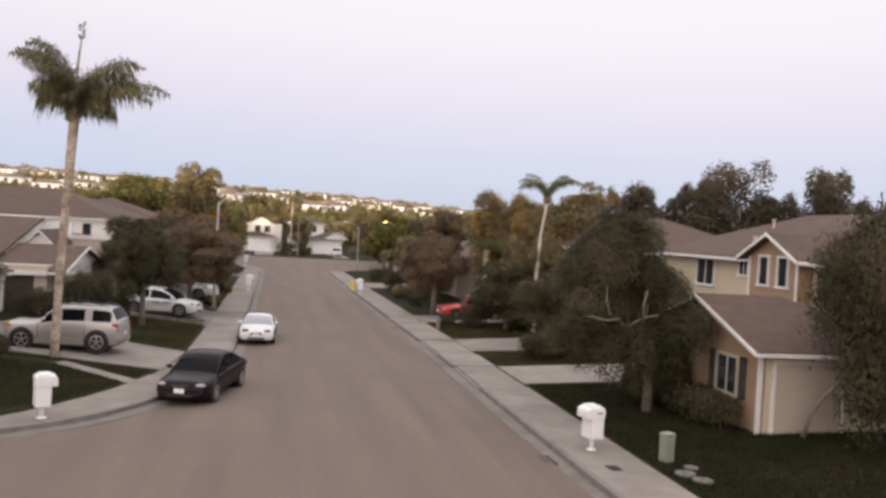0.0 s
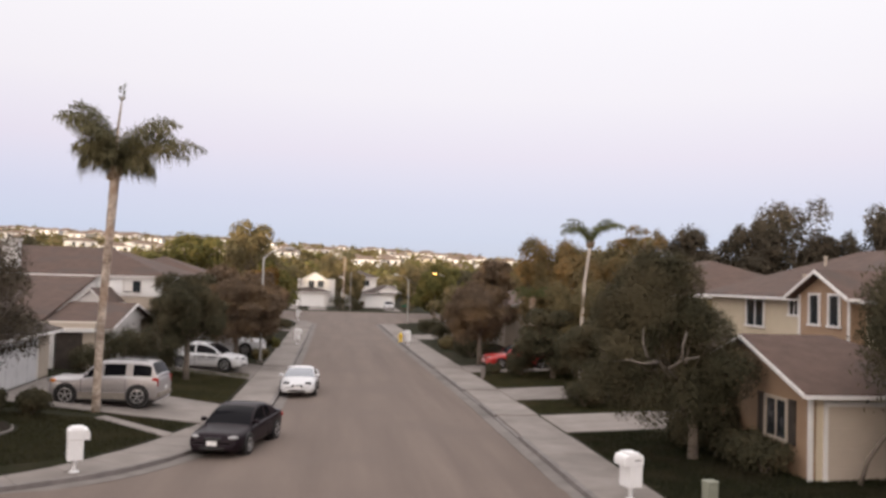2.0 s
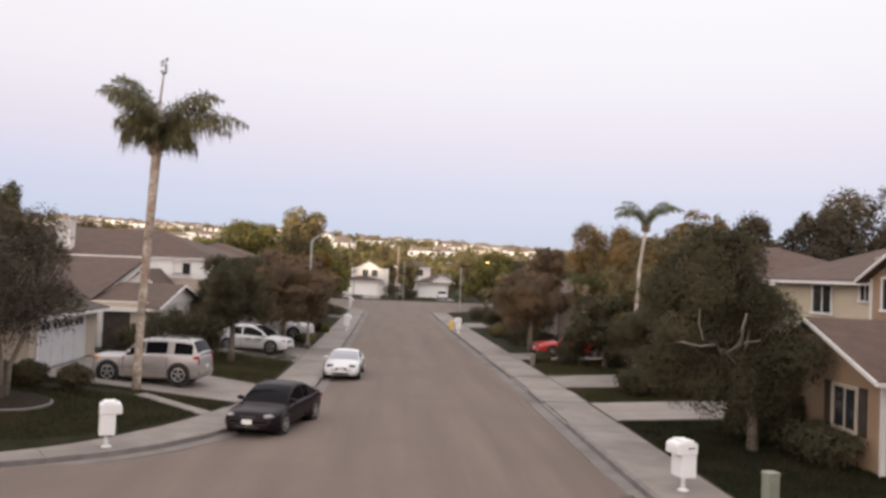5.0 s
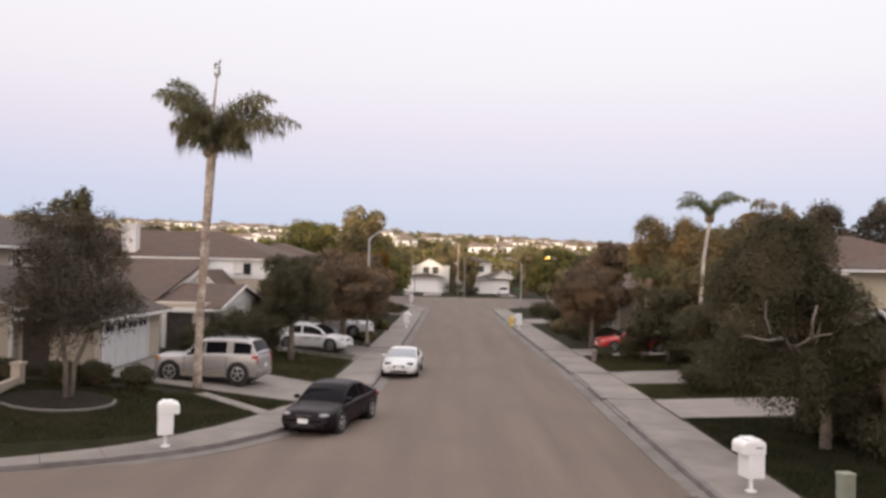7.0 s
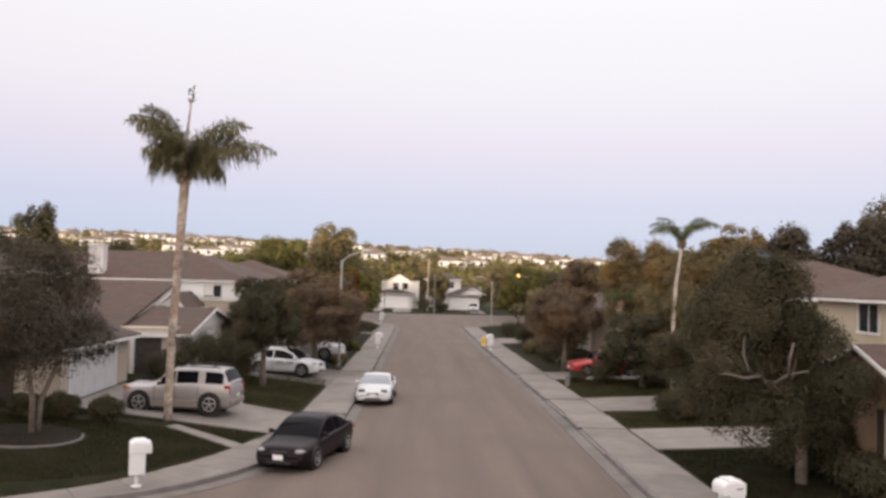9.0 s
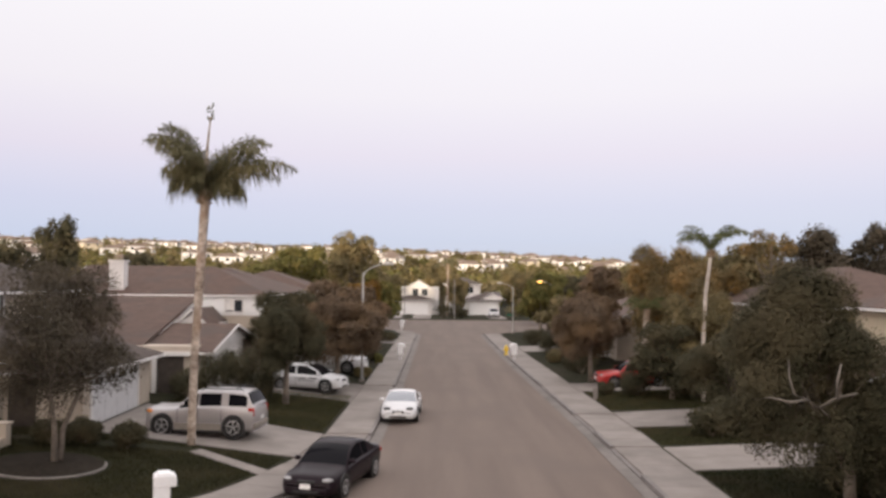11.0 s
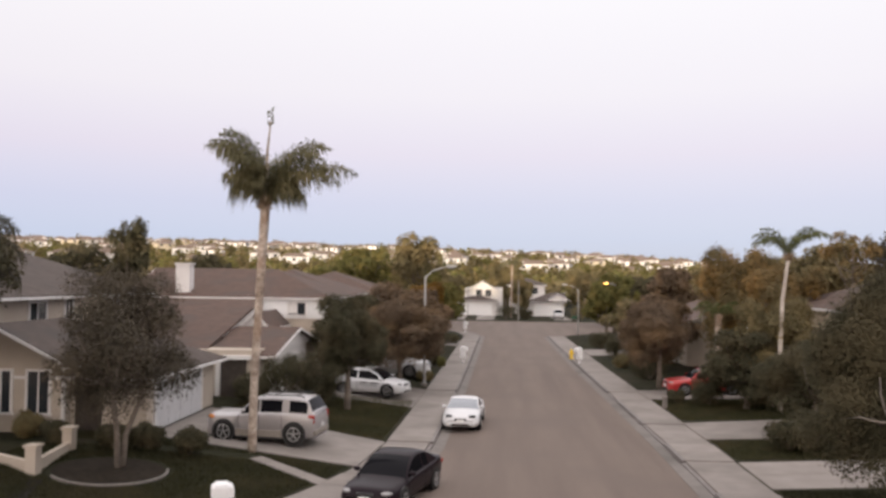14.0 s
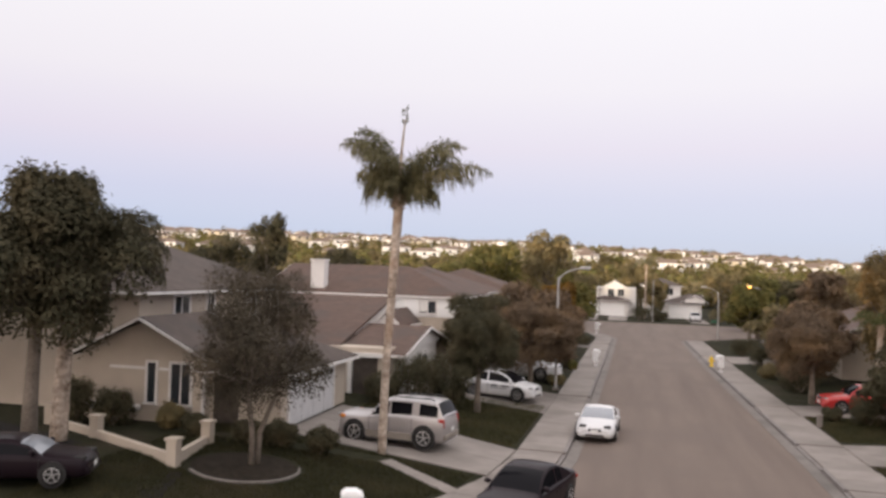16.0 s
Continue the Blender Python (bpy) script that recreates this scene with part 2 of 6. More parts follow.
M = dict(
    asphalt=material("asphalt", (0.108, 0.083, 0.069), (0.172, 0.134, 0.111), 0.9, 0.9, bump=0.5, fine=30, stain=(0.128, 0.100, 0.084), stretch=(1.0, 0.07, 1.0)),
    gutter=material("gutter_concrete", (0.14, 0.125, 0.115), (0.20, 0.18, 0.165), 2.0, 0.9, bump=0.3, stain=(0.11, 0.10, 0.09)),
    concrete=material("concrete", (0.190, 0.168, 0.153), (0.262, 0.234, 0.214), 1.3, 0.9, bump=0.3, stain=(0.165, 0.145, 0.13), vary=0.09),
    kerb=material("kerb_concrete", (0.14, 0.125, 0.12), (0.22, 0.20, 0.19), 2.0, 0.9, bump=0.3, vary=0.08),
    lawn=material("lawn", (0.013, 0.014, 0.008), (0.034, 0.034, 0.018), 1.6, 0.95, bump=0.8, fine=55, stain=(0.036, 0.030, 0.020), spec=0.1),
    soil=material("bark_mulch", (0.012, 0.010, 0.008), (0.04, 0.032, 0.024), 5.0, 0.95, bump=0.8, fine=60, spec=0.1),
    edging=material("edging_concrete", (0.12, 0.11, 0.10), (0.20, 0.18, 0.165), 3.0, 0.9, bump=0.3),
    roof_brown=material("brown_shingle", (0.064, 0.040, 0.031), (0.114, 0.071, 0.055), 2.2, 0.9, bump=0.6, fine=26, stain=(0.072, 0.053, 0.045)),
    roof_clay=material("pale_clay_tile", (0.12, 0.085, 0.065), (0.18, 0.13, 0.10), 2.2, 0.9, bump=0.4, fine=26),
    roof_grey=material("grey_brown_shingle", (0.048, 0.036, 0.031), (0.090, 0.069, 0.059), 2.2, 0.9, bump=0.6, fine=26, stain=(0.055, 0.045, 0.04)),
    cream=material("cream_stucco", (0.50, 0.43, 0.31), (0.60, 0.52, 0.39), 1.0, 0.9, bump=0.3, fine=60, stain=(0.47, 0.40, 0.29)),
    tan=material("tan_stucco", (0.30, 0.20, 0.13), (0.38, 0.26, 0.17), 1.0, 0.9, bump=0.3, fine=60),
    stucco=material("pale_stucco", (0.44, 0.38, 0.31), (0.54, 0.47, 0.39), 1.0, 0.9, bump=0.3, fine=60, stain=(0.40, 0.34, 0.28)),
    white=material("white_paint", (0.66, 0.64, 0.62), (0.78, 0.76, 0.74), 2.0, 0.6, fine=20),
    # bright door white; on the chimney house's wall band it paints in glow
    door_glow_white=material("bright_white_door_and_glow_paint", (0.80, 0.80, 0.80), (0.88, 0.88, 0.87), 2.0, 0.5, fine=20),
    doorwhite=material("garage_door_paint", (0.52, 0.52, 0.53), (0.62, 0.62, 0.63), 2.0, 0.6, fine=20),
    bark=material("bark", (0.115, 0.096, 0.078), (0.25, 0.207, 0.17), 3.0, 0.95, bump=1.0, fine=14),
    palmbark=material("palm_bark", (0.16, 0.115, 0.085), (0.66, 0.56, 0.47), 2.4, 0.95, bump=1.0, fine=7, stain=(0.30, 0.19, 0.12)),
    deadfrond=material("dry_boot", (0.20, 0.14, 0.09), (0.36, 0.27, 0.18), 3.0, 0.95, bump=0.6, fine=16),
    steel=material("galvanised_steel", (0.36, 0.36, 0.35), (0.48, 0.47, 0.46), 3.0, 0.55, metal=0.3),
    darkwood=material("dark_wood", (0.03, 0.025, 0.02), (0.07, 0.055, 0.045), 3.0, 0.85, bump=0.4),
    plasticwhite=material("white_plastic", (0.74, 0.74, 0.75), (0.82, 0.82, 0.82), 3.0, 0.45, fine=20, stain=(0.7, 0.69, 0.67)),
    greenbox=material("pale_green_enamel", (0.19, 0.20, 0.155), (0.26, 0.27, 0.215), 3.0, 0.6, fine=20),
    iron=material("cast_iron", (0.03, 0.028, 0.026), (0.07, 0.06, 0.055), 6.0, 0.7, metal=0.2),
    palepalm=material("pale_palm_bark", (0.34, 0.29, 0.25), (0.66, 0.60, 0.54), 1.2, 0.95, bump=0.8, fine=9),
    palelimb=material("pale_limb_bark", (0.10, 0.085, 0.072), (0.18, 0.155, 0.13), 3.0, 0.95, bump=0.6, fine=14),
    # near-black tone: the corner's shade put into the drive's colour
    shadedrive=material("shaded_drive_tone", (0.012, 0.011, 0.011), (0.026, 0.023, 0.022), 1.5, 0.95, bump=0.4, fine=40, spec=0.15),
    yellow=plain("yellow_enamel", (0.75, 0.50, 0.03), 0.45),
    glass=plain("window_glass", (0.025, 0.03, 0.035), 0.06, spec=0.8),
    carglass=plain("car_glass", (0.008, 0.008, 0.010), 0.08, spec=0.06),
    # pale blue-grey base paints the bright sky's reflection into the glass
    screenglass=plain("sky_bright_windscreen_glass", (0.24, 0.26, 0.29), 0.08, spec=0.6),
    rubber=plain("rubber", (0.012, 0.012, 0.012), 0.85),
    alloy=plain("alloy", (0.62, 0.62, 0.63), 0.35, metal=0.7),
    cladding=material("beige_plastic", (0.20, 0.175, 0.15), (0.27, 0.24, 0.21), 3.0, 0.55, fine=30),
    trimblack=plain("black_trim", (0.015, 0.015, 0.016), 0.5),
    lampglass=plain("clear_lens", (0.26, 0.26, 0.26), 0.10),
    amber=plain("amber_lens", (0.65, 0.22, 0.04), 0.2),
    redlens=plain("red_lens", (0.35, 0.025, 0.02), 0.15),
    plate=plain("plate_white", (0.75, 0.75, 0.74), 0.5),
    paint_black=plain("charcoal_car_paint", (0.014, 0.009, 0.012), 0.28, metal=0.0, spec=0.10),
    paint_white=plain("white_car_paint", (0.60, 0.60, 0.61), 0.35, coat=0.4),
    paint_silver=plain("silver_car_paint", (0.41, 0.39, 0.39), 0.34, metal=0.5, coat=0.4),
    paint_red=plain("red_car_paint", (0.42, 0.02, 0.02), 0.3, coat=0.7),
    sodium=plain("sodium_lamp", (1.0, 0.42, 0.06), 0.4, glow=16.0),
    leaf_dark=leaf_material("dark_leaves", (0.042, 0.042, 0.025), (0.104, 0.094, 0.058), (0.124, 0.104, 0.062)),
    leaf_olive=leaf_material("olive_leaves", (0.102, 0.086, 0.047), (0.225, 0.189, 0.098), (0.262, 0.200, 0.098)),
    leaf_red=leaf_material("russet_leaves", (0.105, 0.077, 0.054), (0.200, 0.147, 0.101), (0.230, 0.154, 0.088)),
    leaf_autumn=leaf_material("brown_gold_leaves", (0.110, 0.088, 0.046), (0.230, 0.180, 0.090), (0.310, 0.190, 0.070)),
    leaf_green=leaf_material("fresh_green_leaves", (0.072, 0.073, 0.026), (0.190, 0.180, 0.064), (0.220, 0.178, 0.058)),
    leaf_grey=leaf_material("grey_green_leaves", (0.052, 0.045, 0.034), (0.108, 0.093, 0.068), (0.120, 0.098, 0.070)),
    # grass and grass_mid: grass_green darkened, lens dimming put into the colour
    grass=leaf_material("lens_dimmed_grass_blades", (0.016, 0.018, 0.009), (0.036, 0.038, 0.018), (0.040, 0.036, 0.020)),
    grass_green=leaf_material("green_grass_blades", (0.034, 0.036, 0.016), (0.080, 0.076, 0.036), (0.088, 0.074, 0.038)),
    grass_mid=leaf_material("half_dimmed_grass_blades", (0.024, 0.026, 0.012), (0.056, 0.054, 0.026), (0.062, 0.054, 0.028)),
    hill_scrub=leaf_material("hillside_scrub_leaves", (0.075, 0.062, 0.030), (0.175, 0.145, 0.066), (0.20, 0.155, 0.065)),
    leaf_orange=leaf_material("orange_leaves", (0.08, 0.045, 0.012), (0.22, 0.12, 0.03), (0.26, 0.15, 0.03)),
    signgreen=plain("sign_green", (0.02, 0.11, 0.06), 0.5),
    frond=leaf_material("palm_fronds", (0.075, 0.076, 0.046), (0.185, 0.175, 0.105), (0.22, 0.19, 0.10)),
    # darker copy of the palm fronds, shade put into the colour
    frond_shaded=leaf_material("shaded_palm_fronds", (0.035, 0.034, 0.022), (0.085, 0.078, 0.050), (0.095, 0.084, 0.050)),
    frond_bright=leaf_material("bright_palm_fronds", (0.05, 0.06, 0.02), (0.15, 0.16, 0.07), (0.17, 0.17, 0.08)),
)


# ---- small builders ----
def link_mesh(name, me, mat, parent=None, label=""):
    ob = new(name, me)
    if not me.materials:
        me.materials.append(mat)
    if parent is not None:
        ob.parent = parent
    if label:
        ob["label"] = label
    return ob


def part(name, bm, mat, parent=None, label="", smooth=False):
    me = bpy.data.meshes.new(name)
    bm.to_mesh(me)
    bm.free()
    if smooth:
        me.polygons.foreach_set("use_smooth", [True] * len(me.polygons))
    return link_mesh(name, me, mat, parent, label)


def raw(name, verts, faces, mat, parent=None, label="", smooth=False):
    me = bpy.data.meshes.new(name)
    me.from_pydata([tuple(v) for v in verts], [], faces)
    me.update()
    if smooth:
        me.polygons.foreach_set("use_smooth", [True] * len(me.polygons))
    return link_mesh(name, me, mat, parent, label)


def box(bm, x0, x1, y0, y1, z0, z1, bevel=0.0):
    vs = [bm.verts.new((x, y, z)) for x in (x0, x1) for y in (y0, y1) for z in (z0, z1)]
    fs = [bm.faces.new([vs[i] for i in f]) for f in ((0, 1, 3, 2), (4, 6, 7, 5), (0, 4, 5, 1), (2, 3, 7, 6), (0, 2, 6, 4), (1, 5, 7, 3))]
    if bevel:
        es = {e for f in fs for e in f.edges}
        bmesh.ops.bevel(bm, geom=list(es), offset=bevel, segments=2, affect="EDGES", profile=0.5)
    return bm


def boxed(name, dims, mat, parent=None, label="", bevel=0.0):
    return part(name, box(bmesh.new(), *dims, bevel), mat, parent, label)


def tube(bm, pts, radii, sides=8, caps=True):
    """A round tapered tube along points."""
    rings = []
    for i, p in enumerate(pts):
        p = Vector(p)
        a, b = Vector(pts[max(i - 1, 0)]), Vector(pts[min(i + 1, len(pts) - 1)])
        d = (b - a).normalized()
        u = d.orthogonal().normalized() if abs(d.z) < 0.95 else Vector((1, 0, 0))
        u = (u - d * u.dot(d)).normalized()
        w = d.cross(u)
        r = radii[i] if isinstance(radii, (list, tuple)) else radii
        rings.append([bm.verts.new(p + (u * math.cos(k) + w * math.sin(k)) * r) for k in [2 * math.pi * j / sides for j in range(sides)]])
    for A, B in zip(rings, rings[1:]):
        for j in range(sides):
            bm.faces.new((A[j], A[(j + 1) % sides], B[(j + 1) % sides], B[j]))
    if caps:
        bm.faces.new(rings[0][::-1])
        bm.faces.new(rings[-1])
    return bm


def lathe(bm, profile, axis="z", sides=14, at=(0, 0, 0)):
    """Turns (radius, height) pairs round an axis."""
    rings = []
    for r, h in profile:
        ring = []
        for j in range(sides):
            c, s = math.cos(2 * math.pi * j / sides) * r, math.sin(2 * math.pi * j / sides) * r
            q = {"z": (c, s, h), "y": (c, h, s), "x": (h, c, s)}[axis]
            ring.append(bm.verts.new(Vector(q) + Vector(at)))
        rings.append(ring)
    for A, B in zip(rings, rings[1:]):
        for j in range(sides):
            bm.faces.new((A[j], A[(j + 1) % sides], B[(j + 1) % sides], B[j]))
    bm.faces.new(rings[0][::-1])
    bm.faces.new(rings[-1])
    bmesh.ops.recalc_face_normals(bm, faces=bm.faces)
    return bm


def thing(name, x, y, z, turn=0.0, label="", category="", group="", kind=""):
    ob = new(name)
    ob.empty_display_size = 0.2
    ob.matrix_basis = pose(x, y, z, 0, 0, turn)
    return tagged(ob, label, category, group, kind)


# ---- lie of the land ----
LEFT_KERB = [(-60, 12.0), (-30, 14.2), (-18, 16.4), (-12, 18.6), (-8.9, 20.1), (-7.2, 21.3), (-6.3, 22.2), (-5.5, 23.4), (-4.87, 24.8), (-4.1, 27.0),
             (-3.45, 30.0), (-3.15, 33.0), (-3.0, 40.0), (-2.8, 64.0), (-2.6, 95.0), (-3.6, 100.0), (-6.5, 103.0), (-14, 105), (-60, 107)]
RIGHT_KERB_X = 5.9


def left_kerb(y):
    pts = LEFT_KERB
    if y <= pts[0][1] or y >= pts[-1][1]:
        return -60.0
    for (x0, y0), (x1, y1) in zip(pts, pts[1:]):
        if y0 <= y <= y1:
            return x0 + (x1 - x0) * (y - y0) / (y1 - y0)


def right_kerb(y):
    if y < 35:
        return RIGHT_KERB_X
    if y < 96:
        return RIGHT_KERB_X - 0.6 * min((y - 35) / 33, 1) - 0.2 * max(y - 68, 0) / 28
    if y < 107:
        return RIGHT_KERB_X - 0.8 + ((y - 96) / 11) ** 2 * 40
    return 60.0


def road_z(y):
    return 0.0


def lot(x, y):
    """Height of the yards on both sides of the road."""
    z = road_z(y)
    if x > 0:
        return z + 0.13 + 0.03 * min(max(x - right_kerb(min(y, 95)) - 1.9, 0), 8)
    return z + 0.13 + 0.07 * min(max(left_kerb(min(y, 95)) - 1.9 - x, 0), 9)


RIDGE = [(-180, 1.2), (-40, 2.1), (-25, 2.1), (-16, 2.1), (-8, 2.0), (0, 1.85), (8, 1.45), (14, 1.1), (30, 0.9), (60, 1.0), (180, 1.2)]


def hill(x, y):
    r, az = math.hypot(x, y), math.degrees(math.atan2(x, max(y, 1e-3)))
    for (a0, e0), (a1, e1) in zip(RIDGE, RIDGE[1:]):
        if a0 <= az <= a1:
            e = e0 + (e1 - e0) * (az - a0) / (a1 - a0)
    s = min(max((r - 200) / 610, 0), 1)
    top = 800 * math.tan(radians(e)) + 4
    z = top * (0.55 * s + 0.45 * s * s * (3 - 2 * s)) + 3.0 * s * noise.noise((x * 0.006, y * 0.006, 0))
    if r > 850:
        z -= (r - 850) * 0.012
    return z


def ground_z(x, y):
    if y < -40:
        s = min((-40 - y) / 110, 1)
        return 28 * s * s * (3 - 2 * s) + 0.0
    if y > 150:
        k = min((y - 150) / 80, 1)
        return lot(x, 150) + k * hill(x, y)
    k = min(max((abs(x) - 45) / 150, 0), 1)
    return lot(x, y) + k * hill(x, max(y, 0)) * 0.8


# ---- ground, road, pavements ----
rows_y = [-900, -500, -300, -220, -180, -150, -130, -110, -90, -70, -55, -40, -20, 0, 8] + [12 + 0.5 * i for i in range(45)]
rows_y += [36 + 2 * i for i in range(30)] + [96, 98, 100, 101.5, 103, 104, 105, 106, 107, 112, 120, 130, 131.5, 136, 145, 155, 170, 200]
rows_y += [200 + 40 * i for i in range(1, 20)] + [1050, 1200, 1500, 2000, 3000]
verts, faces = [], []
for y in rows_y:
    open_road = 12 <= y <= 130
    xl = left_kerb(y) if open_road else (-60 if y < 12 else -1.0)
    xr = right_kerb(y) if open_road else (60 if y > 130 else RIGHT_KERB_X)
    low = -0.10 if -30 < y <= 130 else 0.0
    cols = [-2500, -1200, -700] + [-640 + 40 * i for i in range(13)] + [-125, -95, -80, -72]
    left = [x for x in cols] + [xl - 10.9 - max(0, (50 + xl)) * k for k in (0.8, 0.4, 0.0)] + [xl - 6, xl - 1.9, xl - 1.84, xl - 0.12]
    mid = [xl + 0.02, xl + 0.4, (xl + xr) / 2, xr - 0.4, xr - 0.02]
    right = [xr + 0.12, xr + 1.84, xr + 1.9, xr + 5, xr + 9.9] + [xr + 9.9 + max(0, 50 - xr) * k for k in (0.4, 0.8)] + [-x for x in cols[::-1]]
    for i, x in enumerate(left):
        verts.append((x, y, road_z(y) - 0.04 if i >= len(left) - 2 and low else ground_z(x, y) - 0.02))
    for x in mid:
        verts.append((x, y, (road_z(y) + low) if low else ground_z(x, y) - 0.02))
    for i, x in enumerate(right):
        verts.append((x, y, road_z(y) - 0.04 if i < 2 and low else ground_z(x, y) - 0.02))
nc = len(verts) // len(rows_y)
for j in range(len(rows_y) - 1):
    for i in range(nc - 1):
        a = j * nc + i
        faces.append((a, a + 1, a + nc + 1, a + nc))
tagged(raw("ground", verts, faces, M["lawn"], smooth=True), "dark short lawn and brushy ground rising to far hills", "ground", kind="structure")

ry = [-30, -10, 0, 8] + [12 + 0.5 * i for i in range(45)] + [36 + 2 * i for i in range(30)] + [96, 98, 100, 101.5, 103, 104, 105, 106, 107, 112, 120, 130.5]
verts, faces = [], []
for y in ry:
    xl, xr = (left_kerb(y) if 12 <= y else -60) + 0.42, (right_kerb(y) if y > 12 else RIGHT_KERB_X) - 0.42
    for k in range(9):
        f_ = k / 8
        crown = 0.09 * (1 - (2 * f_ - 1) ** 2) if xr - xl < 14 else 0.05
        verts.append((xl + (xr - xl) * f_, y, road_z(y) + crown - 0.03))
for j in range(len(ry) - 1):
    for i in range(8):
        a = j * 9 + i
        faces.append((a, a + 1, a + 10, a + 9))
tagged(raw("road", verts, faces, M["asphalt"], smooth=True), "worn grey-brown asphalt street surface", "road", kind="structure")


def strip(line, offs, heights, name, mat, label, category):
    """A ribbon along a line of (x, y), at side offsets and heights above the road."""
    vs, fs = [], []
    for i, (x, y) in enumerate(line):
        a, b = Vector(line[max(i - 1, 0)]), Vector(line[min(i + 1, len(line) - 1)])
        d = (b - a).normalized()
        nrm = Vector((-d.y, d.x))
        for o, h in zip(offs, heights):
            vs.append((x + nrm.x * o, y + nrm.y * o, road_z(y) + h))
    k = len(offs)
    for i in range(len(line) - 1):
        for j in range(k - 1):
            a = i * k + j
            fs.append((a, a + k, a + k + 1, a + 1))
    return tagged(raw(name, vs, fs, mat), label, category, kind="structure")


def resample(line, step):
    out, rest = [Vector(line[0])], 0.0
    for a, b in zip(line, line[1:]):
        a, b = Vector(a), Vector(b)
        length, pos = (b - a).length, step - rest
        while pos <= length:
            out.append(a + (b - a) * (pos / length))
            pos += step
        rest = length - (pos - step)
    return out


left_line = [p for p in LEFT_KERB if -31 < p[0]]
left_fine = [tuple(v) for v in resample(left_line, 0.5)]
right_line = [(right_kerb(6 + 0.5 * i), 6 + 0.5 * i) for i in range(181)]
strip(left_fine, [-0.45, -0.02], [-0.012, 0.004], "gutter_left", M["gutter"], "stained concrete gutter beside the kerb", "gutter")
strip([p for p in right_line[::-1]], [-0.45, -0.02], [-0.012, 0.004], "gutter_right", M["gutter"], "stained concrete gutter beside the kerb", "gutter")

# kerb stones and pavement slabs: pieces of the pavement
DROPS_LEFT = [(28.4, 33.6), (42.6, 48.5), (80, 86)]
DROPS_RIGHT = [(27.2, 31.6), (35.2, 39.6), (46.2, 50.2), (72, 78)]


def dropped(y, drops):
    return any(a < y < b for a, b in drops)


def slab_mesh(name, quad, z0, z1, gap, mat):
    """One slab with chamfered top from four plan corners."""
    c = sum((Vector(q) for q in quad), Vector((0, 0))) / 4
    vs, out = [], []
    for shrink, zz in ((gap, z0), (gap, None), (gap + 0.012, z1)):
        for q in quad:
            d = c - Vector(q)
            p = Vector(q) + d.normalized() * shrink
            h = road_z(q[1])
            vs.append((p.x, p.y, h + (z1 - 0.012 if zz is None else zz)))
    fs = [(3, 2, 1, 0)]
    for r in (0, 4):
        for i in range(4):
            fs.append((r + i, r + (i + 1) % 4, r + 4 + (i + 1) % 4, r + 4 + i))
    fs.append((8, 9, 10, 11))
    return vs, fs


def pavement(name, line, side, width, drops, label):
    pv = thing(name, 0, 0, 0, label=label, category="pavement", kind="structure")
    pts = resample(line, 1.5)
    norms = []
    for i in range(len(pts)):
        d = (pts[min(i + 1, len(pts) - 1)] - pts[max(i - 1, 0)]).normalized()
        norms.append(Vector((-d.y, d.x)) * side)
    for i in range(len(pts) - 1):
        a, b, na, nb = pts[i], pts[i + 1], norms[i], norms[i + 1]
        low = dropped((a.y + b.y) / 2, drops)
        top = 0.035 if low else 0.13
        q = [a, b, b + nb * 0.15, a + na * 0.15]
        q = q if side < 0 else q[::-1]
        raw("kerb_stone", *slab_mesh("k", [tuple(v) for v in q[::-1]], -0.08, top, 0.004, M["kerb"]), M["kerb"], pv)
        q = [a + na * 0.152, b + nb * 0.152, b + nb * width, a + na * width]
        q = q if side < 0 else q[::-1]
        raw("slab", *slab_mesh("s", [tuple(v) for v in q[::-1]], -0.05, 0.125 if not low else 0.09, 0.006, M["concrete"]), M["concrete"], pv)


pavement("pavement_left", left_line, 1, 1.85, DROPS_LEFT, "pale concrete pavement slabs with a kerb")
pavement("pavement_right", [(right_kerb(y), y) for y in range(6, 97)], -1, 1.9, DROPS_RIGHT, "pale concrete pavement slabs with a kerb")


def drive(name, quad, cols, rws, label, mat="concrete"):
    """A driveway of cast panels between four plan corners (near street, far street, far house, near house)."""
    dv = thing(name, 0, 0, 0, label=label, category="driveway", kind="structure")
    q = [Vector(p) for p in quad]
    for i in range(cols):
        for j in range(rws):
            cs = []
            for u, v in ((i, j), (i + 1, j), (i + 1, j + 1), (i, j + 1)):
                u, v = u / cols, v / rws
                p = (q[0] * (1 - v) + q[1] * v) * (1 - u) + (q[3] * (1 - v) + q[2] * v) * u
                cs.append(p)
            c = sum(cs, Vector((0, 0))) / 4
            vs = []
            for zz, sh in ((-0.1, 0.004), (0.018, 0.004), (0.03, 0.016)):
                for p in cs:
                    s = p + (c - p).normalized() * sh
                    vs.append((s.x, s.y, lot(s.x, s.y) + zz - 0.02))
            fs = []
            for r in (0, 4):
                for k in range(4):
                    fs.append((r + k, r + (k + 1) % 4, r + 4 + (k + 1) % 4, r + 4 + k))
            fs.append((8, 9, 10, 11))
            ob = raw("panel", vs, fs, M[mat], dv)
            bm = bmesh.new()
            bm.from_mesh(ob.data)
            bmesh.ops.recalc_face_normals(bm, faces=bm.faces)
            bm.to_mesh(ob.data)
            bm.free()


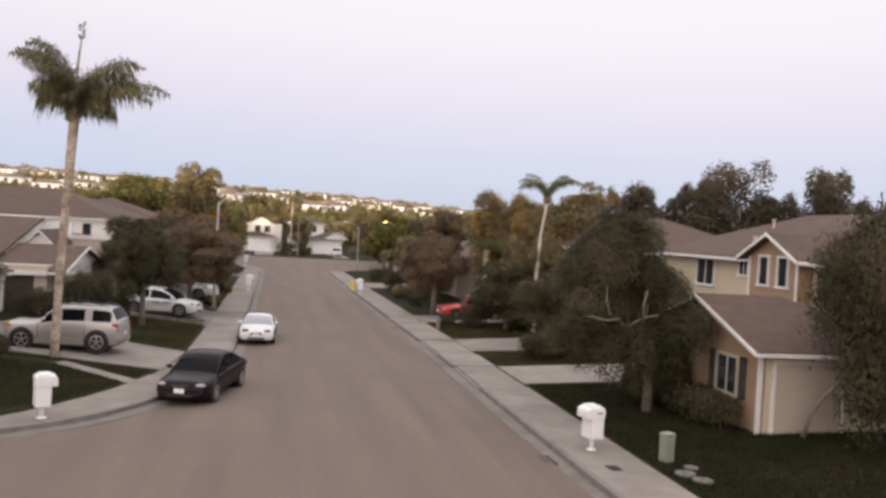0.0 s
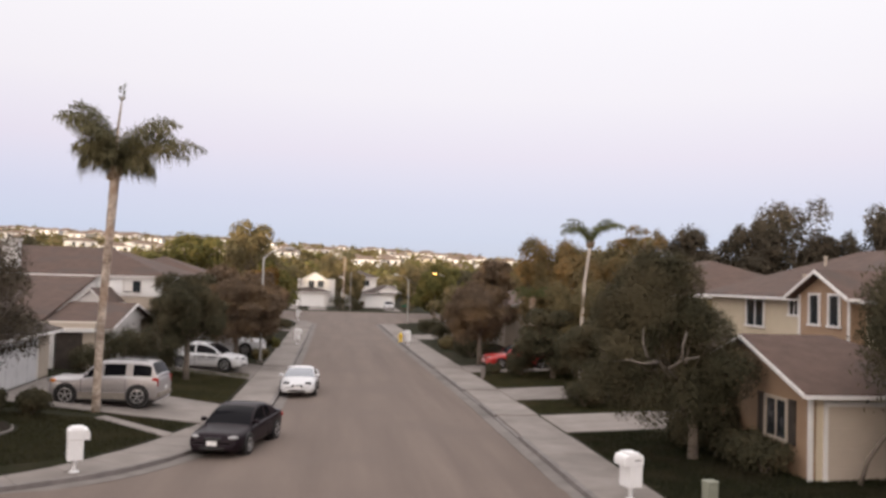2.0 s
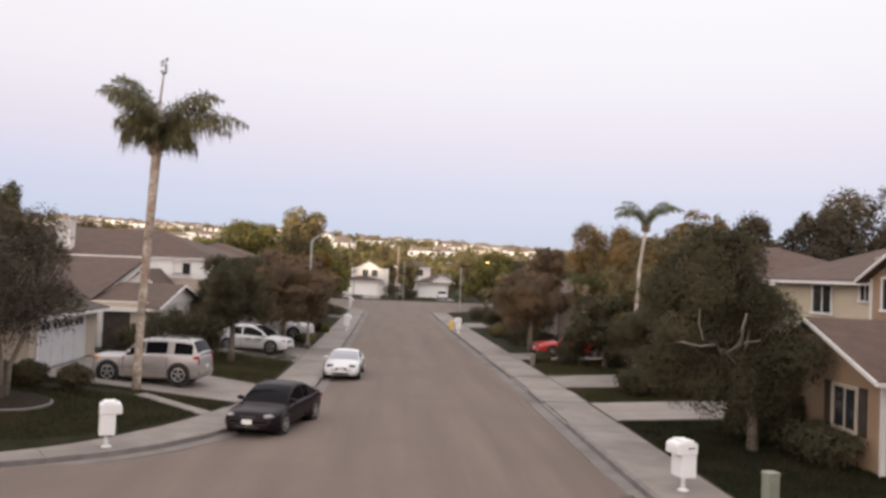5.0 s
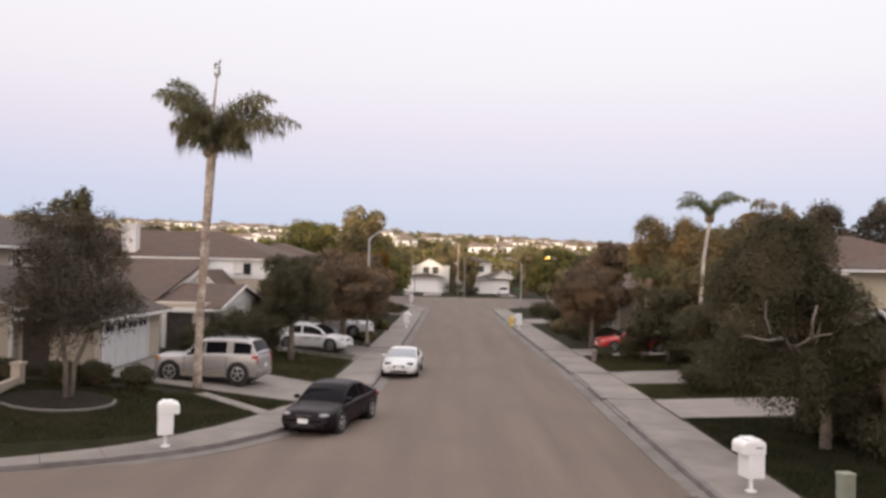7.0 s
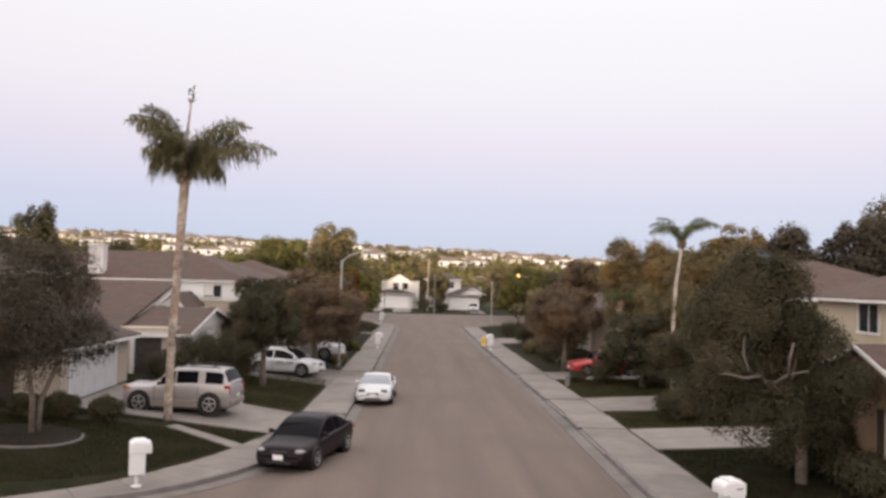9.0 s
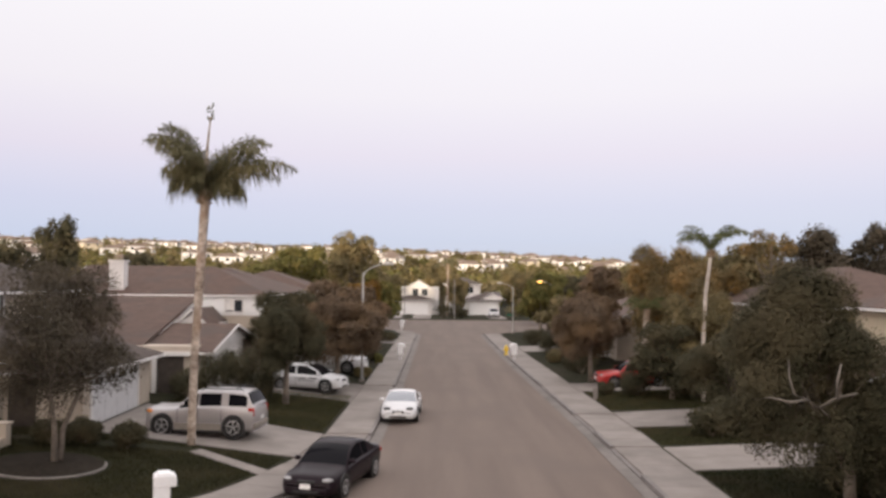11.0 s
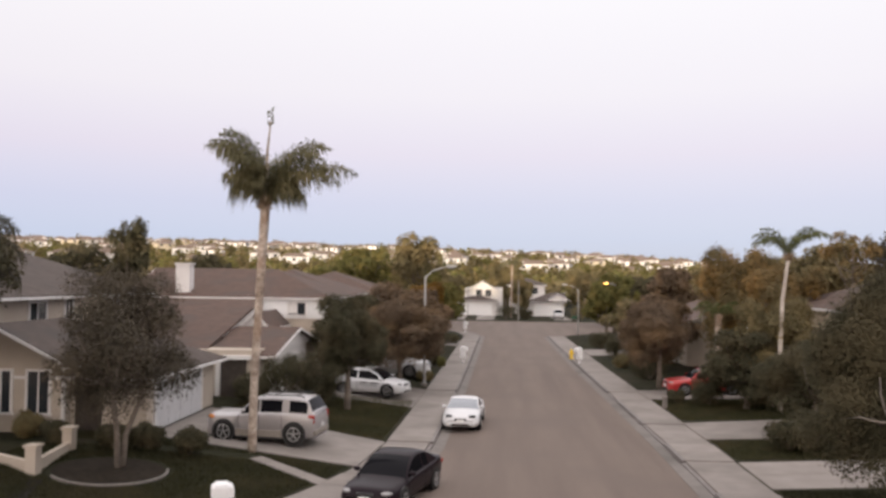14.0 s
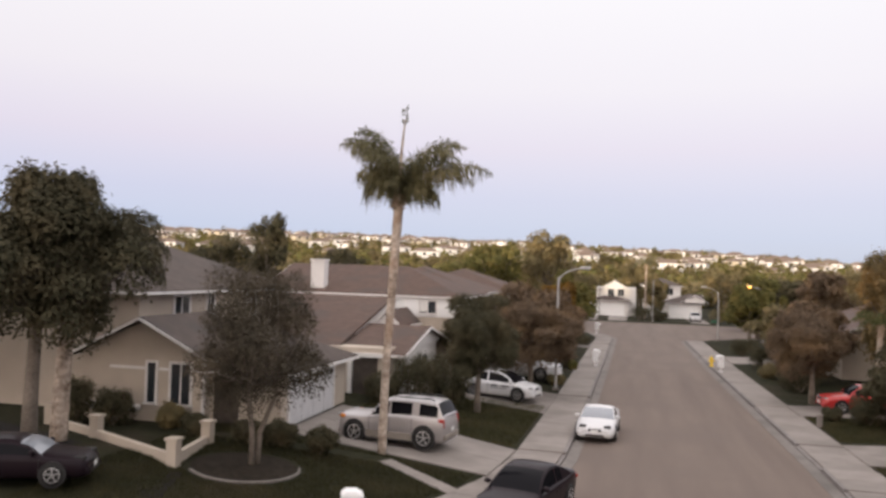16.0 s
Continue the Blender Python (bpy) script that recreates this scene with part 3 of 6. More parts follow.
drive("driveway_silver_car", [(-5.4, 29.2), (-5.0, 33.4), (-13.3, 37.2), (-13.3, 30.9)], 3, 2, "worn pale concrete driveway")
drive("driveway_white_car", [(-4.85, 42.0), (-4.75, 48.6), (-14, 52.0), (-14, 44.6)], 3, 2, "worn pale concrete driveway")
drive("driveway_far_left", [(-4.6, 80), (-4.5, 86), (-13, 86), (-13, 80)], 2, 2, "pale concrete driveway")
drive("driveway_near_right", [(7.82, 27.6), (7.82, 31.3), (16.5, 31.9), (16.5, 28.2)], 3, 2, "pale concrete driveway in front of a tree")
drive("driveway_mid_right", [(7.75, 35.5), (7.7, 39.3), (16, 40.4), (16, 36.0)], 3, 2, "pale concrete driveway beside a lawn")
drive("driveway_red_car", [(7.5, 46.6), (7.45, 50.0), (16, 51), (16, 46.6)], 3, 2, "pale concrete driveway under trees")
drive("driveway_far_right", [(7.15, 72), (7.15, 78), (15, 78), (15, 72)], 2, 2, "pale concrete driveway")
drive("garden_path", [(-6.1, 26.6), (-5.95, 27.2), (-8.7, 29.35), (-9.0, 28.85)], 4, 1, "narrow concrete garden path across the lawn")
drive("driveway_end_left", [(-7.2, 131), (-1.2, 131), (-1.2, 147), (-7.2, 147)], 2, 3, "pale concrete driveway")
drive("driveway_end_right", [(5.2, 131), (11.0, 131), (11.0, 147), (5.2, 147)], 2, 3, "pale concrete driveway")
# dark panels laid here to paint in the shade round the car
drive("driveway_corner", [(-12.6, 20.6), (-13.6, 24.4), (-25, 29.0), (-25, 22.0)], 2, 2, "corner drive under a black car, shade put into its colour", "shadedrive")


# ---- vehicles ----
def wheel(parent, x, y, r, width, side):
    ty = part("tyre", lathe(bmesh.new(), [(r * 0.62, -width / 2), (r * 0.93, -width / 2), (r, -width * 0.3), (r, width * 0.3), (r * 0.93, width / 2), (r * 0.62, width / 2)],
                            "y", 20, (x, y, r)), M["rubber"], parent, smooth=True)
    o = side * (width / 2 + 0.004)
    bm = lathe(bmesh.new(), [(r * 0.66, o - side * 0.06), (r * 0.66, o), (r * 0.58, o + side * 0.004), (r * 0.54, o - side * 0.03), (r * 0.16, o - side * 0.02), (r * 0.12, o + side * 0.006)], "y", 20, (x, y, r))
    rim = part("rim", bm, M["alloy"], ty, "silver alloy wheel rim")
    bm = bmesh.new()
    for k in range(5):
        a = 2 * math.pi * k / 5 + 0.3
        c, s = math.cos(a), math.sin(a)
        p = [(x + c * r * 0.15 - s * r * 0.08, z_ := y + o, r + s * r * 0.15 + c * r * 0.08), (x + c * r * 0.58 - s * r * 0.05, z_, r + s * r * 0.58 + c * r * 0.05),
             (x + c * r * 0.58 + s * r * 0.05, z_, r + s * r * 0.58 - c * r * 0.05), (x + c * r * 0.15 + s * r * 0.08, z_, r + s * r * 0.15 - c * r * 0.08)]
        vs = [bm.verts.new(q) for q in p]
        bm.faces.new(vs)
    bmesh.ops.solidify(bm, geom=bm.faces[:], thickness=0.02)
    part("spoke", bm, M["alloy"], ty)


def glide(points, n):
    """n + 1 points on a smooth curve through tuples, one stretch after the other."""
    a = np.array(points, float)
    a = np.vstack([2 * a[0] - a[1], a, 2 * a[-1] - a[-2]])
    out = []
    for i in range(1, len(a) - 2):
        p0, p1, p2, p3 = a[i - 1], a[i], a[i + 1], a[i + 2]
        for k in range(n):
            t = k / n
            out.append(0.5 * (2 * p1 + (p2 - p0) * t + (2 * p0 - 5 * p1 + 4 * p2 - p3) * t ** 2 + (3 * p1 - p0 - 3 * p2 + p3) * t ** 3))
    out.append(a[-2])
    return out


def pod(at, radii, seg=14, rings=8):
    """A smooth rounded lens."""
    bm = bmesh.new()
    bmesh.ops.create_uvsphere(bm, u_segments=seg, v_segments=rings, radius=1.0)
    for v in bm.verts:
        v.co = Vector((at[0] + v.co.x * radii[0], at[1] + v.co.y * radii[1], at[2] + v.co.z * radii[2]))
    return bm


def car(name, x, y, turn, paint, label, length=4.57, width=1.8, height=1.43, wb=2.73, wr=0.32, belt=0.92, hood=0.86, deck=0.98, screen=(0.95, 0.35), rear=(-1.25, -1.85),
        style="sedan", z=None, marks=False):
    """A car that looks along its own +x. screen: where the windscreen's foot and top lie along x; rear: the back window's top and foot."""
    root = thing(name, x, y, lot(x, y) if z is None else z, turn, label, "car")
    L, W = length / 2, width / 2
    fa, ra = wb / 2, -wb / 2
    suv = style == "suv"
    # body shell: smooth cross-sections along the length
    nose = 0.10 if suv else 0.0
    ctrl = [(L, 0.34, hood - 0.30 + nose, 0.66), (L - 0.07, 0.24, hood - 0.18 + nose, 0.82), (L - 0.25, 0.19, hood - 0.09 + nose * 0.5, 0.925), (fa + 0.12, 0.19, hood - 0.035, 0.985), ((fa + screen[0]) / 2 - 0.05, 0.20, hood + 0.0, 1.0),
            (screen[0] - 0.12, 0.20, hood + 0.04, 1.0), (0.1, 0.20, belt, 1.0), (ra + wr + 0.15, 0.21, belt + 0.02, 1.0), (ra, 0.22, (belt + deck) / 2 + 0.01, 0.995),
            (min(rear[1], ra - 0.15), 0.24, deck, 0.975), (-L + 0.2, 0.26, deck - 0.015, 0.94), (-L + 0.06, 0.29, deck - 0.06, 0.88), (-L, 0.38, deck - 0.20, 0.80)]
    secs = glide(ctrl, 4)
    vs, fs = [], []
    for sx, zb, zt, k in secs:
        w = W * k
        prof = [(0, zb), (w * 0.80, zb), (w * 0.93, zb + 0.05), (w * 0.985, zb + 0.15), (w, zb + (zt - zb) * 0.5), (w * 0.99, zt - 0.17), (w * 0.96, zt - 0.08), (w * 0.90, zt - 0.02), (w * 0.74, zt + 0.012), (w * 0.4, zt + 0.03), (0, zt + 0.035)]
        vs += [(sx, yy, zz) for yy, zz in prof] + [(sx, -yy, zz) for yy, zz in prof[-2:0:-1]]
    k = 20
    for i in range(len(secs) - 1):
        for j in range(k):
            fs.append((i * k + j, i * k + (j + 1) % k, (i + 1) * k + (j + 1) % k, (i + 1) * k + j))
    fs.append(tuple(range(k)))
    fs.append(tuple(range((len(secs) - 1) * k, len(secs) * k))[::-1])
    body = raw("body", vs, fs, paint, root, smooth=True)
    bm = bmesh.new()
    bm.from_mesh(body.data)
    bmesh.ops.recalc_face_normals(bm, faces=bm.faces)
    bm.to_mesh(body.data)
    bm.free()
    # cabin: one smooth shell whose faces are parted into roof with posts, and panes
    wb_, wt_ = W * 0.915, W * (0.75 if suv else 0.70)
    zr, zf, zk = height, hood + 0.03, deck
    xs, xt, yt, ys = screen[0], screen[1], rear[0], rear[1]
    line = [(xs, zf), (xs * 0.5 + xt * 0.5, zf + 0.56 * (zr - zf)), (xt, zr - 0.065), (xt - 0.28, zr - 0.012), ((xt + yt) / 2, zr), (yt + 0.3, zr - 0.02), (yt, zr - 0.075), ((yt + ys) / 2, zk + 0.52 * (zr - 0.08 - zk)), (ys, zk)]
    curve = glide(line, 6)
    px, pz = [float(c[0]) for c in curve][::-1], [float(c[1]) for c in curve][::-1]
    xb = (xs + ys) / 2 - 0.02 if not suv else 0.0
    panes = [(xb + 0.045, xs - 0.16), (max(ys + 0.42, yt + 0.02), xb - 0.045)] if not suv else [(xb + 0.045, xs - 0.12), (-0.86, xb - 0.045), (yt - 0.04, -1.14)]
    if style == "coupe":
        panes = [(max(ys + 0.5, yt + 0.05), xs - 0.16)]
    cuts = sorted(set(round(v_, 4) for v_ in px[::2] + [xt, yt] + [v_ for p_ in panes for v_ in p_]), reverse=True)
    vs = []
    for cx in cuts:
        h_ = float(np.interp(cx, px, pz))
        bz = float(np.interp(cx, [ys, (xs + ys) / 2, xs], [zk, belt, zf])) - 0.035
        top = max(h_ - 0.06, bz)
        wide = lambda zz: wb_ - (wb_ - wt_) * max(zz - bz, 0) / (zr - bz)
        ring = [(wide(bz + (top - bz) * q_), bz + (top - bz) * q_) for q_ in (0, 0.10, 0.90, 1.0)]
        we = wide(h_)
        ring += [(we - 0.035, h_ - 0.018), (we * 0.66, h_ + 0.004), (we * 0.3, h_ + 0.014), (0, h_ + 0.018)]
        vs += [(cx, yy, zz) for yy, zz in ring] + [(cx, -yy, zz) for yy, zz in ring[-2::-1]]
    k, shell, front, back, sides = 15, [], [], [], {}
    for i in range(len(cuts) - 1):
        mid = (cuts[i] + cuts[i + 1]) / 2
        for j in range(k - 1):
            f_ = (i * k + j, (i + 1) * k + j, (i + 1) * k + j + 1, i * k + j + 1)
            pane = [n_ for n_, (a_, b_) in enumerate(panes) if a_ < mid < b_]
            if j in (1, 12) and pane:
                sides.setdefault((pane[0], j), []).append(f_)
            elif 4 <= j <= 9 and xt + 0.02 < mid < xs - 0.03:
                front.append(f_)
            elif 4 <= j <= 9 and ys + 0.03 < mid < yt - 0.01:
                back.append(f_)
            else:
                shell.append(f_)

    def piece(nm, faces_, mat, text=""):
        used = sorted({v_ for f_ in faces_ for v_ in f_})
        at = {v_: n_ for n_, v_ in enumerate(used)}
        raw(nm, [vs[v_] for v_ in used], [tuple(at[v_] for v_ in f_) for f_ in faces_], mat, root, text, smooth=True)
    piece("cabin", shell, paint)
    # coupes get the glass with the painted sky reflection
    piece("windscreen", front, M["screenglass"] if style == "coupe" else M["carglass"], "windscreen with a pale sky reflection put into its colour" if style == "coupe" else "dark windscreen glass")
    if back:
        piece("rear_window", back, M["carglass"], "dark rear window glass")
    for faces_ in sides.values():
        piece("side_window", faces_, M["carglass"], "dark side window glass")
    for s in (1, -1):
        part("mirror", pod((xs - 0.22, s * (W * 0.93 + 0.07), belt + 0.06), (0.07, 0.11, 0.07)), paint, root, smooth=True)
        if suv:
            part("headlight", box(bmesh.new(), L - 0.22, L - 0.015, min(s * W * 0.50, s * W * 0.80), max(s * W * 0.50, s * W * 0.80), hood - 0.20, hood - 0.02, 0.03), M["lampglass"], root, "clear headlight")
            part("turn_light", pod((L - 0.26, s * W * 0.90, hood - 0.12), (0.12, 0.06, 0.07)), M["amber"], root, "amber turn light", smooth=True)
            part("tail_light", box(bmesh.new(), -L + 0.02, -L + 0.24, min(s * W * 0.80, s * W * 0.965), max(s * W * 0.80, s * W * 0.965), deck - 0.36, deck - 0.04, 0.03), M["redlens"], root, "red tail light")
        elif style == "coupe":
            part("headlight", box(bmesh.new(), L - 0.42, L - 0.10, min(s * W * 0.42, s * W * 0.76), max(s * W * 0.42, s * W * 0.76), hood - 0.155, hood - 0.055, 0.02), M["trimblack"], root, "closed dark headlight slot")
            part("tail_light", box(bmesh.new(), -L - 0.005, -L + 0.14, min(s * W * 0.40, s * W * 0.84), max(s * W * 0.40, s * W * 0.84), deck - 0.28, deck - 0.14, 0.02), M["redlens"], root, "red tail light")
        else:
            part("headlight", pod((L - 0.27, s * W * 0.66, hood - 0.175), (0.25, 0.19, 0.075)), M["lampglass"], root, "clear swept-back headlight", smooth=True)
            part("fog_light", pod((L - 0.06, s * W * 0.58, 0.36), (0.06, 0.07, 0.045)), M["lampglass"], root, smooth=True)
            part("tail_light", pod((-L + 0.13, s * W * 0.76, deck - 0.20), (0.16, 0.18, 0.10)), M["redlens"], root, "red tail light", smooth=True)
        for gx in ([xb, xs - 0.05] if style == "coupe" else [xb, xs - 0.02, ra + wr * 0.9 + 0.12]):
            part("door_gap", box(bmesh.new(), gx - 0.008, gx + 0.008, min(s * W * 0.97, s * W * 1.003), max(s * W * 0.97, s * W * 1.003), 0.33, belt - 0.12), M["trimblack"], root)
        for hx in ([xb + 0.06] if style == "coupe" else [xb + 0.06, ra + wr + 0.28]):
            part("door_handle", box(bmesh.new(), hx, hx + 0.17, min(s * W * 0.97, s * W * 1.02), max(s * W * 0.97, s * W * 1.02), belt - 0.21, belt - 0.175, 0.008), paint, root)
        for wx in (fa, ra):
            part("wheel_arch", lathe(bmesh.new(), [(wr * 1.15, s * W * 0.55), (wr * 1.15, s * W * 1.003)], "y", 24, (wx, 0, wr * 1.04)), M["trimblack"], root)
            wheel(root, wx, s * (W - 0.085), wr, 0.2, s)
        if marks:
            for m0, m1, zz, hh in ((0.30, 0.78, 0.70, 0.06), (-0.42, 0.18, 0.70, 0.06), (-0.30, 0.66, 0.59, 0.03)):
                part("side_stripe", box(bmesh.new(), m0, m1, min(s * W * 0.99, s * W * 1.006), max(s * W * 0.99, s * W * 1.006), zz, zz + hh), M["trimblack"], root, "dark side stripe")
    part("front_bumper", box(bmesh.new(), L - 0.14, L + 0.025, -W * 0.76, W * 0.76, 0.24, 0.46, 0.07), M["cladding"] if suv else paint, root)
    part("grille", box(bmesh.new(), L - 0.10, L + 0.010, -W * 0.30, W * 0.30, hood - 0.28 + nose, hood - 0.17 + nose, 0.02), M["trimblack"], root)
    part("lower_intake", box(bmesh.new(), L - 0.05, L + 0.030, -W * 0.46, W * 0.46, 0.27, 0.36, 0.02), M["trimblack"], root)
    part("rear_bumper", box(bmesh.new(), -L - 0.04, -L + 0.14, -W * 0.86, W * 0.86, 0.34, 0.56, 0.06), M["cladding"] if suv else paint, root)
    part("number_plate", box(bmesh.new(), L + 0.032, L + 0.045, -0.16, 0.16, 0.40, 0.54), M["plate"], root, "blank white number plate")
    part("rear_plate", box(bmesh.new(), -L - 0.045, -L - 0.032, -0.16, 0.16, 0.62, 0.75), M["plate"], root, "blank white number plate")
    if suv:
        for s in (1, -1):
            part("side_cladding", box(bmesh.new(), ra + wr * 1.18, fa - wr * 1.18, min(s * W * 0.93, s * W * 1.014), max(s * W * 0.93, s * W * 1.014), 0.24, 0.52, 0.03), M["cladding"], root, "beige plastic side cladding")
            part("running_board", box(bmesh.new(), ra + wr * 1.2, fa - wr * 1.2, min(s * W * 0.92, s * W * 1.05), max(s * W * 0.92, s * W * 1.05), 0.20, 0.26, 0.015), M["trimblack"], root)
            part("roof_rail", tube(bmesh.new(), [(yt + 0.15, s * wt_ * 0.86, zr - 0.01), (yt + 0.25, s * wt_ * 0.86, zr + 0.05), (xt - 0.35, s * wt_ * 0.86, zr + 0.05), (xt - 0.25, s * wt_ * 0.86, zr - 0.01)], 0.02, 6), M["trimblack"], root)
        for rx in (yt + 0.5, xt - 0.7):
            part("roof_bar", tube(bmesh.new(), [(rx, -wt_ * 0.86, zr + 0.05), (rx, wt_ * 0.86, zr + 0.05)], 0.018, 6), M["trimblack"], root)
        part("rear_wiper", box(bmesh.new(), -L - 0.012, -L + 0.0, -0.3, 0.1, deck - 0.02, deck + 0.0), M["trimblack"], root)
    return root


car("sedan", -3.7, 25.95, 255, M["paint_black"], "dark charcoal four-door sedan parked at the kerb", length=4.3, width=1.72, height=1.36, wb=2.6, wr=0.32, belt=0.88, hood=0.80, deck=0.94, screen=(0.98, 0.22), rear=(-0.85, -1.68), z=0.0)
car("sports_coupe", -2.15, 38.45, 268, M["paint_white"], "white low sports coupe parked at the kerb", length=4.2, width=1.66, height=1.17, wb=2.4, wr=0.30, belt=0.80, hood=0.74, deck=0.88, screen=(0.80, -0.15), rear=(-0.85, -1.75), z=0.02, style="coupe")
car("sport_utility_car", -9.25, 31.95, 173, M["paint_silver"], "silver-beige large sport utility car in a driveway", length=4.25, width=1.74, height=1.69, wb=2.72, wr=0.39, belt=1.14, hood=1.03, deck=1.14, screen=(0.80, 0.20), rear=(-1.80, -2.08), style="suv")
car("hatchback", -7.35, 45.0, -16, M["paint_white"], "white rounded hatchback with dark side stripes in a driveway", length=4.0, width=1.7, height=1.46, wb=2.5, wr=0.34, belt=0.92, hood=0.86, deck=0.98, screen=(1.05, 0.20), rear=(-1.15, -1.92), marks=True)
car("pickup_truck", -7.6, 53.6, -8, M["paint_white"], "white pickup truck behind the trees", length=5.2, width=1.85, height=1.75, wb=3.2, wr=0.38, belt=1.08, hood=1.05, deck=1.08, screen=(1.0, 0.5), rear=(-0.6, -0.85))
car("compact_car", 10.9, 48.6, 184, M["paint_red"], "bright red compact car under the trees", length=4.3, width=1.72, height=1.42, wb=2.6, wr=0.31)
car("small_car", 9.4, 139.0, 268, M["paint_white"], "small white car before a garage", length=4.2, width=1.7, height=1.42, wb=2.55, wr=0.31)
car("dark_coupe", -17.2, 21.8, 22, M["paint_black"], "black low coupe in the corner drive", length=4.2, width=1.72, height=1.2, wb=2.5, wr=0.31, belt=0.85, hood=0.8, deck=0.92, style="coupe")


# ---- street furniture ----
def mailbox(x, y, turn, label):
    root = thing("mailbox", x, y, lot(x, y) - 0.004, turn, label, "mailbox", "street mailboxes")
    bm = lathe(bmesh.new(), [(0.13, 0), (0.13, 0.025), (0.05, 0.05), (0.045, 0.4)], "z", 12)
    part("post", bm, M["plasticwhite"], root)
    part("box", box(bmesh.new(), -0.20, 0.20, -0.24, 0.24, 0.33, 0.98, 0.03), M["plasticwhite"], root)
    bm = bmesh.new()
    prof = [(-0.34, 0.88), (-0.34, 1.08), (-0.31, 1.14), (-0.24, 1.165), (-0.10, 1.17), (0.10, 1.17), (0.18, 1.16), (0.21, 1.10), (0.21, 0.88)]
    A = [bm.verts.new((px, -0.255, pz)) for px, pz in prof]
    B = [bm.verts.new((px, 0.255, pz)) for px, pz in prof]
    bm.faces.new(A), bm.faces.new(B[::-1])
    for i in range(len(prof)):
        bm.faces.new((A[i], B[i], B[(i + 1) % len(prof)], A[(i + 1) % len(prof)]))
    bmesh.ops.recalc_face_normals(bm, faces=bm.faces)
    bmesh.ops.bevel(bm, geom=bm.edges[:], offset=0.012, segments=1, affect="EDGES")
    hood = part("hood", bm, M["plasticwhite"], root)
    for s in (-0.125, 0.125):
        part("door", box(bmesh.new(), -0.352, -0.342, s - 0.11, s + 0.11, 0.89, 1.06, 0.003), M["plasticwhite"], hood)
        part("ridge_cap", box(bmesh.new(), -0.2, 0.12, s - 0.10, s + 0.10, 1.165, 1.215, 0.018), M["plasticwhite"], hood)
    part("slot", box(bmesh.new(), -0.05, 0.12, -0.262, -0.252, 1.02, 1.045), M["iron"], hood, "dark letter slot")
    part("flag", box(bmesh.new(), -0.22, -0.19, 0.258, 0.275, 0.95, 1.12, 0.004), M["plasticwhite"], hood)
    return root


mailbox(6.83, 18.6, 12, "white double mailbox on a short post")
mailbox(-7.55, 21.75, 200, "white double mailbox on a short post")
mailbox(-3.3, 64.6, 180, "white double mailbox on a short post")
mailbox(5.65, 65.4, 0, "white double mailbox on a short post")
mailbox(-4.6, 101.5, 180, "white double mailbox on a short post")


def street_lamp(x, y, side, height, label, lit=False):
    root = thing("street_lamp", x, y, lot(x, y) - 0.02, 0, label, "street lamp", "street lamps")
    part("base", box(bmesh.new(), -0.18, 0.18, -0.18, 0.18, 0, 0.18, 0.02), M["concrete"], root)
    part("pole", tube(bmesh.new(), [(0, 0, 0.1), (0, 0, height * 0.5), (0, 0, height)], [0.085, 0.07, 0.055], 12), M["steel"], root)
    arm = [(0, 0, height - 0.25), (0.12 * side, 0, height + 0.02), (0.45 * side, 0, height + 0.30), (0.9 * side, 0, height + 0.46), (1.35 * side, 0, height + 0.55)]
    part("arm", tube(bmesh.new(), arm, [0.05, 0.045, 0.04, 0.035, 0.03], 8), M["steel"], root)
    hx = 1.55 * side
    head = part("lamp_head", box(bmesh.new(), hx - 0.30, hx + 0.30, -0.13, 0.13, height + 0.5, height + 0.66, 0.05), M["steel"], root, "grey cobra-head lamp housing")
    part("lens", box(bmesh.new(), hx - 0.22, hx + 0.22, -0.11, 0.11, height + 0.44, height + 0.505, 0.02), M["sodium"] if lit else M["lampglass"], head, "glowing amber lens" if lit else "")
    return root


street_lamp(-5.0, 50.2, 1, 6.55, "tall pale steel street lamp with curved arm")
sl = street_lamp(8.6, 96.9, -1, 5.3, "pale steel street lamp with curved arm")
part("sign_plate", box(bmesh.new(), -0.75, -0.08, -0.10, -0.07, 2.0, 2.25, 0.004), M["signgreen"], sl, "blank green street sign")
street_lamp(13.0, 95.0, -1, 5.45, "street lamp glowing amber among the trees", lit=True)


def hydrant(x, y):
    root = thing("fire_hydrant", x, y, lot(x, y) - 0.004, 0, "yellow cast-iron fire hydrant on the pavement", "hydrant")
    part("barrel", lathe(bmesh.new(), [(0.19, 0), (0.19, 0.05), (0.12, 0.07), (0.12, 0.52), (0.16, 0.54), (0.16, 0.58), (0.13, 0.66), (0.06, 0.74), (0.03, 0.80)], "z", 14), M["yellow"], root, smooth=True)
    for s in (-1, 1):
        part("outlet", lathe(bmesh.new(), [(0.07, s * 0.10), (0.07, s * 0.20), (0.04, s * 0.23)], "x", 10, (0, 0, 0.42)), M["yellow"], root)
    part("front_outlet", lathe(bmesh.new(), [(0.09, -0.10), (0.09, -0.20), (0.05, -0.23)], "y", 10, (0, 0, 0.38)), M["yellow"], root)


hydrant(5.35, 69.0)

cab = thing("utility_cabinet", 8.4, 17.45, lot(8.4, 17.4) - 0.02, 14, "pale green metal utility cabinet on the lawn", "cabinet")
part("housing", box(bmesh.new(), -0.15, 0.15, -0.13, 0.13, 0, 0.70, 0.02), M["greenbox"], cab)
part("lid", box(bmesh.new(), -0.165, 0.165, -0.145, 0.145, 0.68, 0.76, 0.03), M["greenbox"], cab)
part("door", box(bmesh.new(), -0.12, 0.12, -0.143, -0.132, 0.10, 0.62, 0.004), M["greenbox"], cab)

